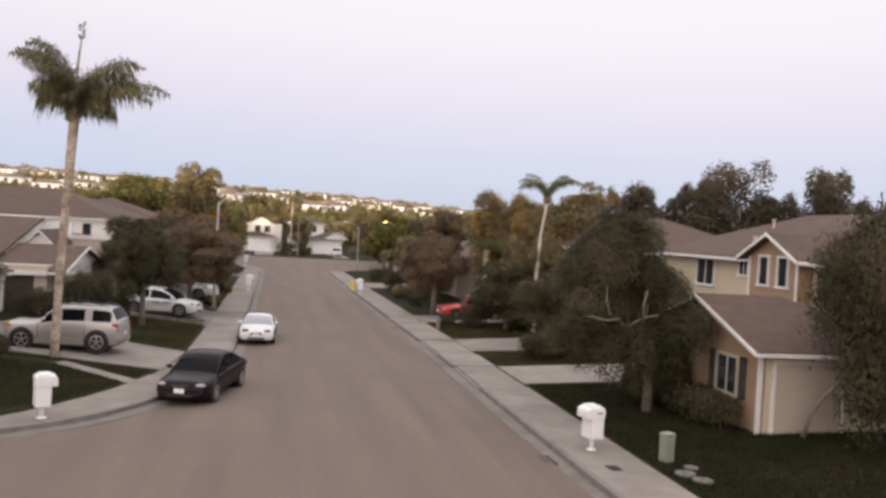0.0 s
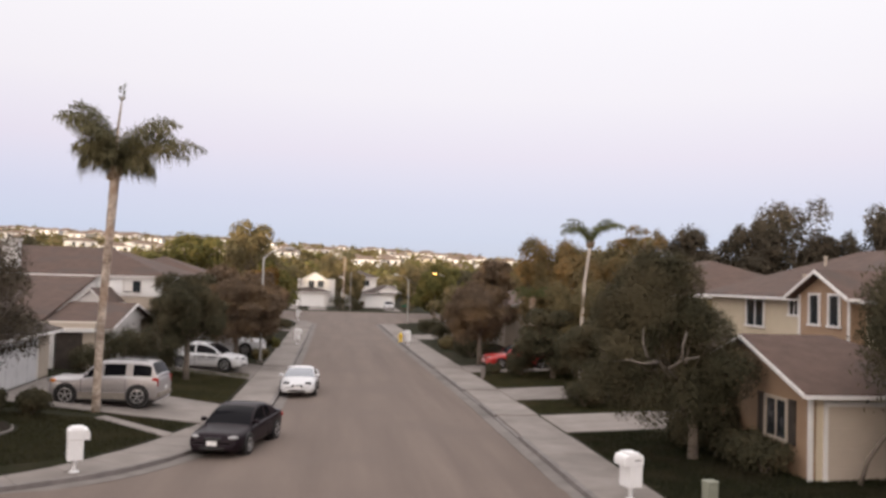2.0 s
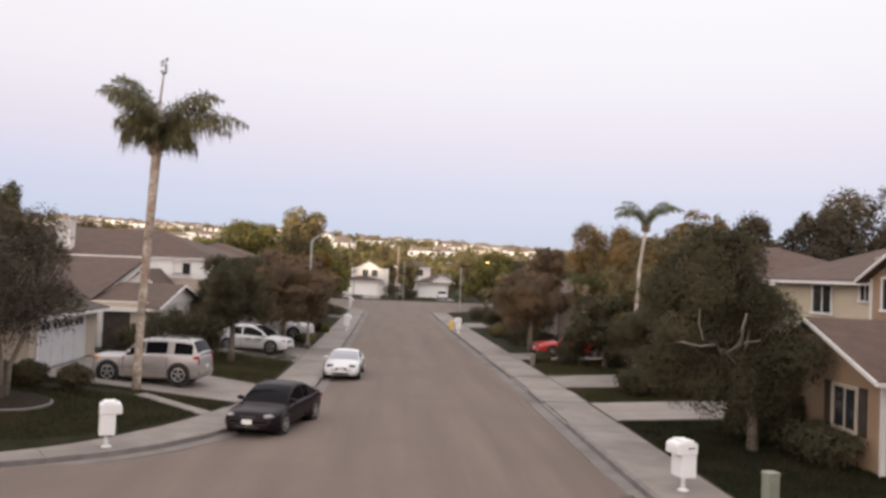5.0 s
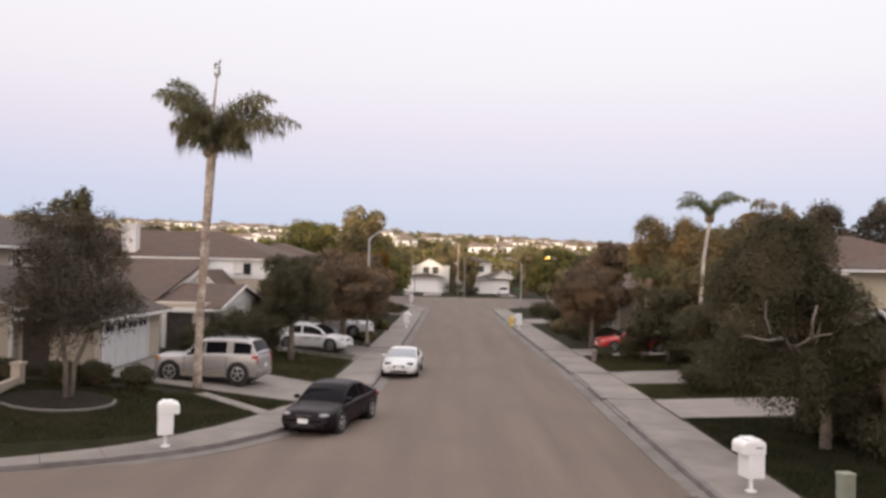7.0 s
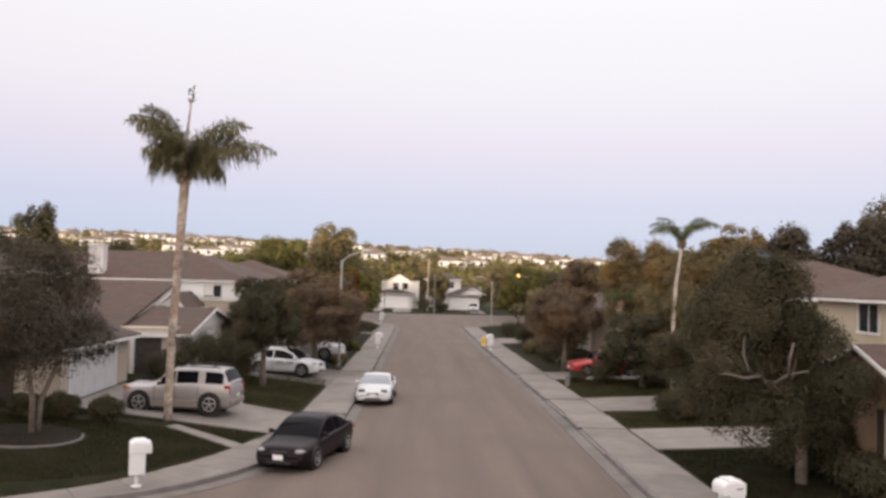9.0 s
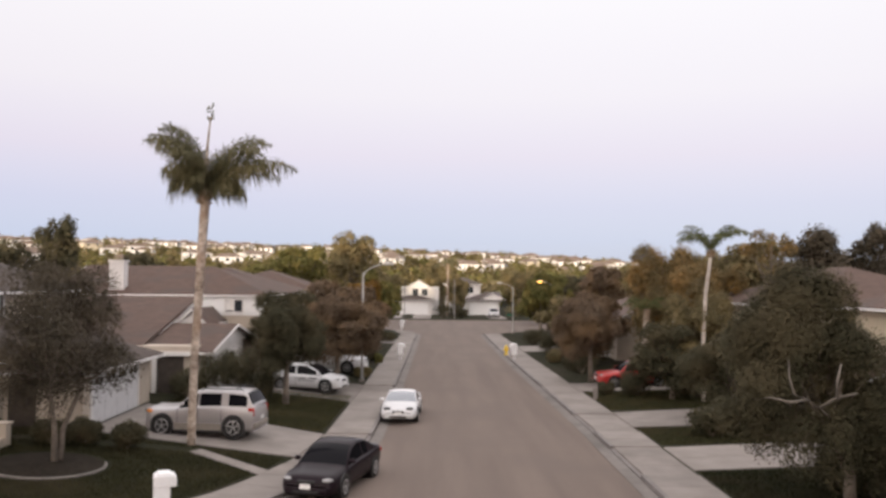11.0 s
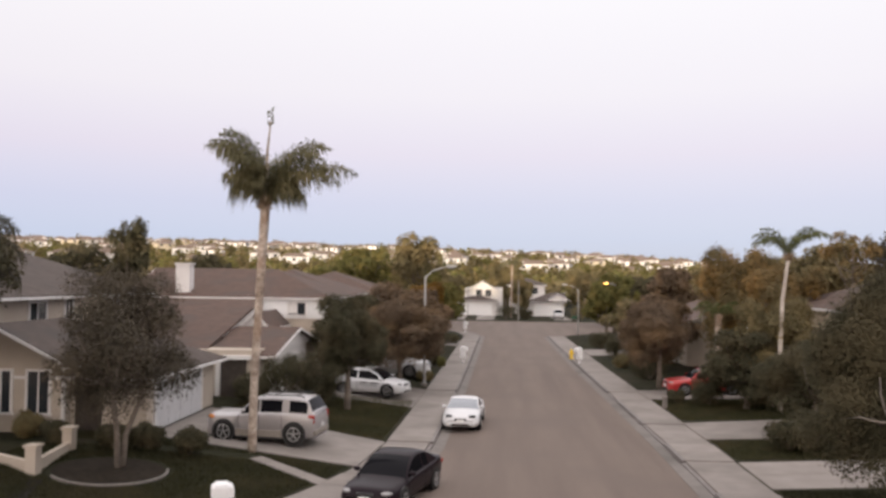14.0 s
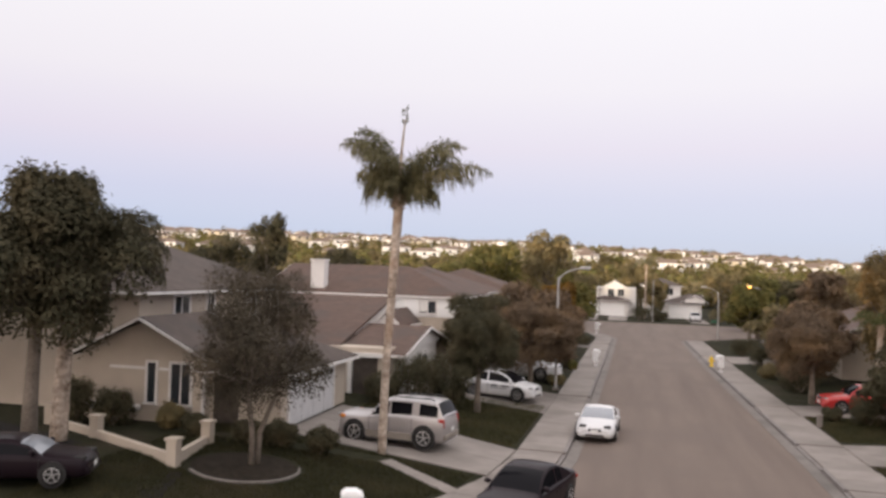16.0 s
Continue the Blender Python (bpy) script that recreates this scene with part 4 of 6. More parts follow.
for mx_, my_, w_, d_, nm in ((5.42, 18.1, 0.34, 0.8, "drain_grate"), (6.75, 16.95, 0.32, 0.45, "meter_cover")):
    gr = thing(nm, mx_, my_, 0.0 if nm == "drain_grate" else 0.122, 0, "dark cast-iron cover set in the ground", "cover")
    part("frame", box(bmesh.new(), -w_ / 2, w_ / 2, -d_ / 2, d_ / 2, -0.02, 0.012, 0.004), M["iron"], gr)
    for i in range(5):
        px = -w_ / 2 + w_ * (i + 0.5) / 5
        part("bar", box(bmesh.new(), px - 0.018, px + 0.018, -d_ / 2 + 0.04, d_ / 2 - 0.04, 0.008, 0.022), M["iron"], gr)

for sx_, sy_, r_ in ((8.35, 16.35, 0.28), (8.5, 15.8, 0.26), (8.75, 16.8, 0.2)):
    st = thing("stepping_stone", sx_, sy_, lot(sx_, sy_) - 0.02, random.uniform(0, 90), "pale flat stepping stone in the lawn", "stone", "stepping stones")
    part("stone", lathe(bmesh.new(), [(r_ * 0.95, 0), (r_, 0.03), (r_ * 0.92, 0.06)], "z", 9), M["edging"], st)


def pole(x, y, h, r, name, label, mat):
    root = thing(name, x, y, lot(x, y) - 0.02, 0, label, "pole")
    part("shaft", tube(bmesh.new(), [(0, 0, 0), (0, 0, h)], [r, r * 0.75], 8), mat, root)
    part("cap", lathe(bmesh.new(), [(r * 0.9, h), (r * 0.9, h + 0.05), (r * 0.3, h + 0.1)], "z", 8), mat, root)
    return root


pole(2.6, 131.5, 6.2, 0.055, "sign_pole", "pale steel pole at the street's end", M["steel"])
pole(-5.4, 131.2, 6.2, 0.055, "utility_pole", "dark wooden pole at the street's end", M["darkwood"])


mp = thing("marker_post", 7.75, 43.6, lot(7.75, 43.6) - 0.02, 10, "short pale stone marker post beside the pavement", "post")
part("post", box(bmesh.new(), -0.10, 0.10, -0.10, 0.10, 0, 0.55, 0.015), M["concrete"], mp)
part("cap", box(bmesh.new(), -0.13, 0.13, -0.13, 0.13, 0.55, 0.61, 0.015), M["concrete"], mp)


# ---- houses ----
def window(parent, plane, at, lo, hi, z0, z1, out, mat="white", bars=1):
    """A framed window on a wall at x or y = at; out: the way the wall looks."""
    def bx(a0, a1, d0, d1, b0, b1):
        d0, d1 = sorted((at + out * d0, at + out * d1))
        return (d0, d1, a0, a1, b0, b1) if plane == "x" else (a0, a1, d0, d1, b0, b1)
    w = boxed("window", bx(lo, hi, 0.004, 0.02, z0, z1), M["glass"], parent, "dark window glass")
    t = 0.09
    for nm, d in (("frame_top", (lo - t, hi + t, 0.0, 0.07, z1, z1 + t)), ("sill", (lo - t - 0.04, hi + t + 0.04, 0.0, 0.10, z0 - t, z0)),
                  ("frame_side", (lo - t, lo, 0.0, 0.07, z0, z1)), ("frame_side", (hi, hi + t, 0.0, 0.07, z0, z1))):
        boxed(nm, bx(*d), M[mat], w)
    for i in range(bars):
        c = lo + (hi - lo) * (i + 1) / (bars + 1)
        boxed("mullion", bx(c - 0.025, c + 0.025, 0.012, 0.045, z0, z1), M[mat], w)
    return w


def garage_door(parent, plane, at, lo, hi, z0, z1, out, mat="doorwhite", lights=False):
    def bx(a0, a1, d0, d1, b0, b1):
        d0, d1 = sorted((at + out * d0, at + out * d1))
        return (d0, d1, a0, a1, b0, b1) if plane == "x" else (a0, a1, d0, d1, b0, b1)
    g = boxed("garage_door", bx(lo, hi, 0.004, 0.03, z0, z1), M[mat], parent, "panelled garage door")
    n, rws = max(2, round((hi - lo) / 1.2)), 4
    for i in range(n):
        for j in range(rws):
            a0, a1 = lo + (hi - lo) * i / n + 0.06, lo + (hi - lo) * (i + 1) / n - 0.06
            b0, b1 = z0 + (z1 - z0) * j / rws + 0.05, z0 + (z1 - z0) * (j + 1) / rws - 0.05
            pane = boxed("panel", bx(a0, a1, 0.03, 0.045, b0, b1), M[mat], g)
            if lights and j == rws - 1:
                for q in (0.14, 0.56):
                    boxed("light", bx(a0 + (a1 - a0) * q, a0 + (a1 - a0) * (q + 0.3), 0.045, 0.052, b0 + 0.10, b1 - 0.08), M["glass"], pane, "small dark door window")
    for nm, d in (("frame_top", (lo - 0.12, hi + 0.12, 0.0, 0.06, z1, z1 + 0.14)), ("frame_side", (lo - 0.12, lo, 0.0, 0.06, z0, z1)), ("frame_side", (hi, hi + 0.12, 0.0, 0.06, z0, z1))):
        boxed(nm, bx(*d), M["white"], g)
    return g


def walls(parent, x0, x1, y0, y1, z0, z1, mat):
    return boxed("wall", (x0, x1, y0, y1, z0, z1), M[mat], parent)


def roof(parent, x0, x1, y0, y1, z, rise, along, mat, over=0.45, hip=(False, False), name="roof", gable_mat=None):
    """A pitched roof over a block; its ridge runs along x or y; hip: whether the low and high ends slope as well."""
    X0, X1, Y0, Y1 = x0 - over, x1 + over, y0 - over, y1 + over
    if along == "y":
        w, a0, a1 = (X1 - X0) / 2, Y0, Y1
        p = lambda s, t, h: (X0 + w + s, t, h)
    else:
        w, a0, a1 = (Y1 - Y0) / 2, X0, X1
        p = lambda s, t, h: (t, Y0 + w + s, h)
    drop = rise * over / max(w - over, 0.1) * 0.6
    zb = z - drop
    r0, r1 = a0 + (w * 0.95 if hip[0] else 0), a1 - (w * 0.95 if hip[1] else 0)
    if r0 > r1:
        r0 = r1 = (r0 + r1) / 2
    vs, th = [], 0.14
    for dz in (0, -th):
        vs += [p(-w, a0, zb + dz), p(w, a0, zb + dz), p(w, a1, zb + dz), p(-w, a1, zb + dz), p(0, r0, z + rise + dz), p(0, r1, z + rise + dz)]
    fs = [(0, 4, 5, 3), (1, 2, 5, 4), (6, 9, 11, 10), (7, 10, 11, 8)]
    if hip[0]:
        fs += [(0, 1, 4), (6, 10, 7)]
    else:
        fs += [(0, 6, 10, 4), (1, 4, 10, 7)]
    if hip[1]:
        fs += [(2, 3, 5), (8, 11, 9)]
    else:
        fs += [(3, 5, 11, 9), (2, 8, 11, 5)]
    fs += [(0, 3, 9, 6), (1, 7, 8, 2)]
    if hip[0]:
        fs.append((0, 6, 7, 1))
    if hip[1]:
        fs.append((2, 8, 9, 3))
    ob = raw(name, vs, fs, M[mat], parent, "shingled roof")
    bm = bmesh.new()
    bm.from_mesh(ob.data)
    bmesh.ops.recalc_face_normals(bm, faces=bm.faces)
    bm.to_mesh(ob.data)
    bm.free()
    # white boards along eaves and rakes
    def board(a, b, nm):
        a, b = Vector(a), Vector(b)
        d = (b - a).normalized()
        side = d.cross(Vector((0, 0, 1))).normalized() * 0.03
        up = Vector((0, 0, 0.085))
        c = [a - side - up, a + side - up, a + side + up * 0.35, a - side + up * 0.35, b - side - up, b + side - up, b + side + up * 0.35, b - side + up * 0.35]
        f_ = [(0, 1, 2, 3), (7, 6, 5, 4), (0, 4, 5, 1), (1, 5, 6, 2), (2, 6, 7, 3), (3, 7, 4, 0)]
        raw(nm, c, f_, M["white"], ob)
    e = 0.035
    board(p(-w - e, a0, zb - 0.08), p(-w - e, a1, zb - 0.08), "fascia")
    board(p(w + e, a0, zb - 0.08), p(w + e, a1, zb - 0.08), "fascia")
    for k, (aa, rr) in enumerate(((a0, r0), (a1, r1))):
        sgn = -1 if k == 0 else 1
        if hip[k]:
            board(p(-w, aa + sgn * e, zb - 0.08), p(w, aa + sgn * e, zb - 0.08), "fascia")
        else:
            board(p(-w, aa + sgn * e, zb - 0.06), p(0, rr + sgn * e, z + rise - 0.06), "barge_board")
            board(p(w, aa + sgn * e, zb - 0.06), p(0, rr + sgn * e, z + rise - 0.06), "barge_board")
            # the wall's triangle under the gable
            inner = aa - sgn * over
            wi = w - over
            tri = [p(-wi, inner, z - 0.002), p(wi, inner, z - 0.002), p(0, inner, z + rise * (1 - 0.12 / w) - 0.14), p(-wi, inner - sgn * 0.2, z - 0.002), p(wi, inner - sgn * 0.2, z - 0.002), p(0, inner - sgn * 0.2, z + rise * (1 - 0.12 / w) - 0.14)]
            raw("gable_wall", tri, [(0, 1, 2), (5, 4, 3), (0, 3, 4, 1), (1, 4, 5, 2), (2, 5, 3, 0)], M[gable_mat or "stucco"], parent)
    return ob


def vent(parent, x, y, z, h=0.4):
    part("roof_vent", lathe(bmesh.new(), [(0.06, -0.4), (0.06, h), (0.09, h + 0.02), (0.09, h + 0.08)], "z", 8, (x, y, z)), M["stucco"], parent)


def chimney(parent, x, y, z0, z1, w=0.9, d=0.6):
    c = boxed("chimney", (x - w / 2, x + w / 2, y - d / 2, y + d / 2, z0, z1), M["white"], parent, "white stucco chimney", 0.02)
    boxed("cap", (x - w / 2 - 0.06, x + w / 2 + 0.06, y - d / 2 - 0.06, y + d / 2 + 0.06, z1, z1 + 0.12), M["white"], c)


# house on the right with the tan gable
h = thing("house", 0, 0, 0, label="two-storey cream stucco house with tan gable and brown roof", category="house")
gz = 0.1
walls(h, 12.45, 17.45, 19.75, 26.2, gz, 2.85, "tan")
roof(h, 12.45, 18.2, 19.75, 26.2, 2.85, 1.3, "x", "roof_brown", 0.4, (False, True), "garage_roof", "tan")
boxed("wall_face", (12.62, 17.4, 19.72, 19.747, gz, 2.72), M["cream"], h)
garage_door(h, "y", 19.72, 12.95, 15.2, gz + 0.02, 2.35, -1, "stucco")
boxed("corner_board", (12.40, 12.52, 19.69, 19.80, gz, 2.75), M["white"], h)
window(h, "x", 12.45, 20.9, 22.0, 1.2, 2.3, -1, "stucco")
for a in (20.42, 22.13):
    boxed("shutter", (12.40, 12.445, a, a + 0.34, 1.1, 2.4), M["darkwood"], h, "dark louvred window shutter")
walls(h, 17.5, 27, 22.5, 36, gz, 5.45, "cream")
roof(h, 17.5, 27, 22.5, 36, 5.45, 1.9, "y", "roof_brown", 0.5, (True, True))
walls(h, 16.9, 17.9, 24.5, 27.6, gz, 5.5, "tan")
roof(h, 16.9, 21.0, 24.5, 27.6, 5.5, 0.85, "x", "roof_brown", 0.35, (False, False), "gable_roof", "tan")
for a in (25.1, 26.3):
    window(h, "x", 16.9, a, a + 0.55, 4.35, 5.4, -1, bars=0)
for a in (24.5, 27.5):
    boxed("corner_board", (16.86, 16.90, a, a + 0.12, 2.5, 5.4), M["white"], h)
window(h, "x", 17.5, 31.2, 32.6, 4.0, 5.1, -1)
window(h, "x", 17.5, 28.6, 29.2, 4.6, 5.2, -1, bars=1)
window(h, "x", 17.5, 30.0, 32.0, 1.3, 2.5, -1)
vent(h, 18.3, 29.5, 5.75)
vent(h, 20.5, 31.5, 6.6)
walls(h, 15.0, 17.45, 30.5, 36, gz, 2.8, "cream")
roof(h, 15.0, 17.6, 30.5, 36, 2.8, 0.7, "y", "roof_brown", 0.4, (True, True), "porch_roof")

# next houses along the right side
h = thing("house", 0, 0, 0, label="cream two-storey house half hidden behind trees", category="house")
walls(h, 17, 27, 40.5, 52, 0.2, 5.3, "cream")
roof(h, 17, 27, 40.5, 52, 5.3, 1.9, "y", "roof_brown", 0.5, (True, True))
walls(h, 13.5, 17, 44.5, 51.5, 0.2, 2.8, "cream")
roof(h, 13.5, 18, 44.5, 51.5, 2.8, 1.3, "x", "roof_brown", 0.4, (False, False), "garage_roof", "cream")
garage_door(h, "x", 13.5, 45.6, 50.4, 0.3, 2.4, -1)
window(h, "x", 17, 42, 43.4, 3.9, 5.0, -1)
h = thing("house", 0, 0, 0, label="pale stucco house with brown roof behind shrubs", category="house")
walls(h, 13, 24, 62, 74, 0.4, 3.6, "stucco")
roof(h, 13, 24, 62, 74, 3.6, 1.9, "y", "roof_brown", 0.5, (False, False), gable_mat="white")
walls(h, 10.5, 13, 64.5, 69.5, 0.4, 2.9, "white")
roof(h, 10.5, 14, 64.5, 69.5, 2.9, 1.0, "x", "roof_brown", 0.4, (False, False), "garage_roof", "white")
garage_door(h, "x", 10.5, 65, 69, 0.6, 2.6, -1)
window(h, "x", 13, 71, 72.5, 1.6, 2.7, -1)

# house behind the silver car: gable wing with porch wall, upper storey, garage
h = thing("house", 0, 0, 0, label="cream two-storey house with grey-brown hipped roof", category="house")
walls(h, -21.6, -16.4, 30.5, 37.5, 0.3, 3.35, "stucco")
roof(h, -21.6, -16.4, 30.5, 37.5, 3.35, 1.35, "y", "roof_grey", 0.35, (False, True), "wing_roof", "stucco")
window(h, "y", 30.5, -17.75, -16.95, 1.45, 2.95, -1, bars=1)
window(h, "y", 30.5, -18.75, -18.4, 1.45, 2.95, -1, bars=0)
boxed("corner_board", (-16.48, -16.37, 30.46, 30.58, 0.5, 3.2), M["white"], h)
boxed("planter_ledge", (-21.4, -19.0, 30.1, 30.49, 1.15, 1.35), M["white"], h)
walls(h, -30, -20, 31.65, 45, 0.3, 5.75, "stucco")
roof(h, -30, -20, 31.65, 45, 5.75, 2.1, "y", "roof_grey", 0.5, (True, True))
window(h, "x", -20, 37.0, 37.6, 4.5, 5.4, 1, bars=1)
window(h, "x", -20, 34.2, 35.4, 4.3, 5.3, 1)
window(h, "x", -20, 41.0, 42.0, 4.3, 5.3, 1)
walls(h, -19.95, -13.5, 31.0, 38.0, 0.3, 2.95, "stucco")
roof(h, -19.95, -13.5, 31.0, 38.0, 2.95, 1.5, "x", "roof_grey", 0.45, (False, True), "garage_roof")
garage_door(h, "x", -13.5, 31.7, 36.4, 0.5, 2.55, 1, lights=True)
boxed("entry_door", (-16.2, -15.2, 30.94, 30.995, 0.7, 2.75), M["darkwood"], h, "dark entry door")

# house with the white chimney and long brown roof
h = thing("house", 0, 0, 0, label="two-storey house with long brown roof and white chimney", category="house")
walls(h, -23.5, -10.9, 50.5, 60, 0.4, 5.35, "stucco")
roof(h, -23.5, -10.9, 50.5, 60, 5.35, 1.7, "x", "roof_brown", 0.18, (False, True), gable_mat="stucco")
w = window(h, "y", 50.44, -13.3, -12.3, 4.25, 4.95, -1)
# white panel before the left half of the glass makes it pale
boxed("roller_blind", (-13.28, -12.82, 50.405, 50.418, 4.32, 4.94), M["white"], w, "white panel over half the window glass")
# brighter white than the house needs: western glow painted on the band
boxed("wall_band", (-23.4, -10.9, 50.44, 50.496, 4.0, 5.3), M["door_glow_white"], h, "white upper wall, evening glow put into its colour")
window(h, "x", -10.9, 53.0, 54.5, 3.9, 5.0, 1)
chimney(h, -20.1, 51.2, 3.6, 7.2, 0.9, 0.7)
walls(h, -23, -12.2, 40.5, 50.45, 0.4, 2.95, "stucco")
vs = [(-23.4, 40.0, 2.75), (-14.9, 40.0, 2.75), (-14.9, 50.45, 5.2), (-23.4, 50.45, 5.2)]
lr = raw("lower_roof", vs + [(a, b, c - 0.14) for a, b, c in vs], [(0, 1, 2, 3), (7, 6, 5, 4), (0, 4, 5, 1), (1, 5, 6, 2), (2, 6, 7, 3), (3, 7, 4, 0)], M["roof_brown"], h, "shingled lean-to roof")
boxed("fascia", (-23.4, -14.9, 39.94, 40.0, 2.52, 2.74), M["white"], lr)
raw("side_wall", [(-14.95, 40.5, 2.6), (-14.95, 50.4, 2.6), (-14.95, 50.4, 5.02), (-15.15, 40.5, 2.6), (-15.15, 50.4, 2.6), (-15.15, 50.4, 5.02)], [(0, 1, 2), (5, 4, 3), (0, 3, 4, 1), (1, 4, 5, 2), (2, 5, 3, 0)], M["white"], h)
roof(h, -14.7, -11.7, 40.9, 50.4, 2.75, 1.05, "x", "roof_brown", 0.3, (False, False), "front_roof", "white")
# no real recess: a dark slab on the wall paints the entry's shade
boxed("entry_recess", (-14.0, -12.75, 40.46, 40.497, 0.5, 2.5), M["darkwood"], h, "flat dark panel standing for a shaded entry recess")
boxed("entry_lintel", (-14.2, -12.2, 40.30, 40.497, 2.5, 2.7), M["white"], h)
boxed("entry_post", (-14.22, -14.02, 40.30, 40.497, 0.4, 2.5), M["white"], h)
walls(h, -14.75, -13.25, 46.0, 50.0, 3.2, 3.8, "white")
roof(h, -14.75, -13.25, 46.0, 50.0, 3.8, 0.78, "y", "roof_brown", 0.12, (False, False), "dormer", "white")
walls(h, -12.65, -11.8, 42.3, 48.6, 0.4, 2.9, "white")
window(h, "x", -11.8, 44.0, 46.4, 1.2, 2.3, 1)

# further houses on the left side
for y0, mt in ((66, "cream"), (84, "stucco")):
    h = thing("house", 0, 0, 0, label="pale stucco house with brown roof behind street trees", category="house")
    walls(h, -24, -13, y0, y0 + 12, 0.5, 5.3, mt)
    roof(h, -24, -13, y0, y0 + 12, 5.3, 1.9, "y", "roof_brown", 0.5, (True, True))
    walls(h, -13, -10, y0, y0 + 6, 0.5, 2.9, mt)
    roof(h, -14, -10, y0, y0 + 6, 2.9, 1.2, "x", "roof_brown", 0.4, (False, False), "garage_roof", mt)
    garage_door(h, "x", -10, y0 + 0.6, y0 + 5.4, 0.7, 2.8, 1)
    window(h, "x", -13, y0 + 8, y0 + 9.5, 3.9, 5.0, 1)

# the two houses that close the street
h = thing("house", 0, 0, 0, label="white two-storey house with gable over a garage", category="house")
b = 0.12
walls(h, -8.0, -1.0, 147, 155, b - 0.2, b + 2.75, "white")
roof(h, -8.0, -1.0, 147, 155, b + 2.75, 0.9, "x", "roof_grey", 0.4, (True, True))
garage_door(h, "y", 147, -6.75, -1.7, b, b + 2.15, -1, "door_glow_white")
walls(h, -6.6, 0.2, 150, 160, b, b + 4.9, "white")
roof(h, -6.2, -0.8, 149.6, 160, b + 4.6, 1.6, "y", "roof_grey", 0.4, (False, False), "upper_roof", "white")
for a in (-4.6, -2.9):
    window(h, "y", 149.9, a, a + 1.0, b + 3.4, b + 4.7, -1, bars=1)
h = thing("house", 0, 0, 0, label="pale two-storey house with white garage gable", category="house")
walls(h, 5.2, 11.0, 147, 155, b - 0.2, b + 2.7, "white")
roof(h, 5.2, 11.0, 147, 155, b + 2.7, 1.5, "x", "roof_grey", 0.4, (True, False), gable_mat="white")
garage_door(h, "y", 147, 5.7, 10.5, b, b + 2.2, -1, "door_glow_white")
walls(h, 8.2, 11.4, 146.2, 147.0, b + 2.75, b + 3.0, "white")
roof(h, 8.0, 11.8, 146.6, 151, b + 3.0, 1.2, "y", "roof_grey", 0.3, (False, False), "front_gable", "white")
walls(h, 1.6, 8.2, 157, 166, b, b + 5.6, "white")
roof(h, 1.6, 8.2, 157, 166, b + 5.6, 1.3, "x", "roof_grey", 0.4, (True, True), "upper_roof")
for a in (2.6, 5.6):
    window(h, "y", 157, a, a + 1.2, b + 3.8, b + 5.0, -1, bars=1)

# low white porch wall with posts; the duller stucco colour stands for shade
pw = thing("garden_wall", 0, 0, 0, label="low white porch wall with square posts, dulled in colour for shade", category="wall")
corners = [(-21.5, 28.7), (-18.6, 27.3), (-14.25, 24.95), (-14.7, 27.8), (-13.4, 31.0)]
for (xa, ya), (xb, yb) in zip(corners[:-2], corners[1:-1]):
    d = Vector((xb - xa, yb - ya))
    nrm = Vector((-d.y, d.x)).normalized() * 0.09
    z0, z1 = lot(xa, ya) - 0.1, 1.0
    vs = [(xa + nrm.x, ya + nrm.y, z0), (xb + nrm.x, yb + nrm.y, z0), (xb - nrm.x, yb - nrm.y, z0), (xa - nrm.x, ya - nrm.y, z0)]
    vs += [(a, b_, z1) for a, b_, c in vs]
    raw("panel", vs, [(3, 2, 1, 0), (4, 5, 6, 7), (0, 1, 5, 4), (1, 2, 6, 5), (2, 3, 7, 6), (3, 0, 4, 7)], M["stucco"], pw)
for xa, ya in corners[:-1]:
    post = boxed("post", (xa - 0.17, xa + 0.17, ya - 0.17, ya + 0.17, lot(xa, ya) - 0.1, 1.42), M["stucco"], pw, "", 0.02)
    boxed("cap", (xa - 0.21, xa + 0.21, ya - 0.21, ya + 0.21, 1.42, 1.50), M["stucco"], post)

# planting bed with curved edging
bed = thing("planting_bed", -12.4, 25.9, lot(-12.4, 25.9), 0, "dark mulched bed with curved concrete edging", "planting bed", kind="structure")
ring = [(1.7 * math.cos(a), 1.55 * math.sin(a)) for a in [radians(-135 + 7 * i) for i in range(24)]]
part("edging", tube(bmesh.new(), [(a, b_, lot(a - 12.4, b_ + 25.9) - lot(-12.4, 25.9) + 0.02) for a, b_ in ring], 0.05, 6), M["edging"], bed)
full = [(1.65 * math.cos(a), 1.5 * math.sin(a)) for a in [radians(15 * i) for i in range(24)]]
vs = [(0, 0, 0.06)] + [(a, b_, lot(a - 12.4, b_ + 25.9) - lot(-12.4, 25.9) + 0.01) for a, b_ in full]
raw("mulch", vs, [(0, i + 1, (i + 1) % 24 + 1) for i in range(24)], M["soil"], bed)


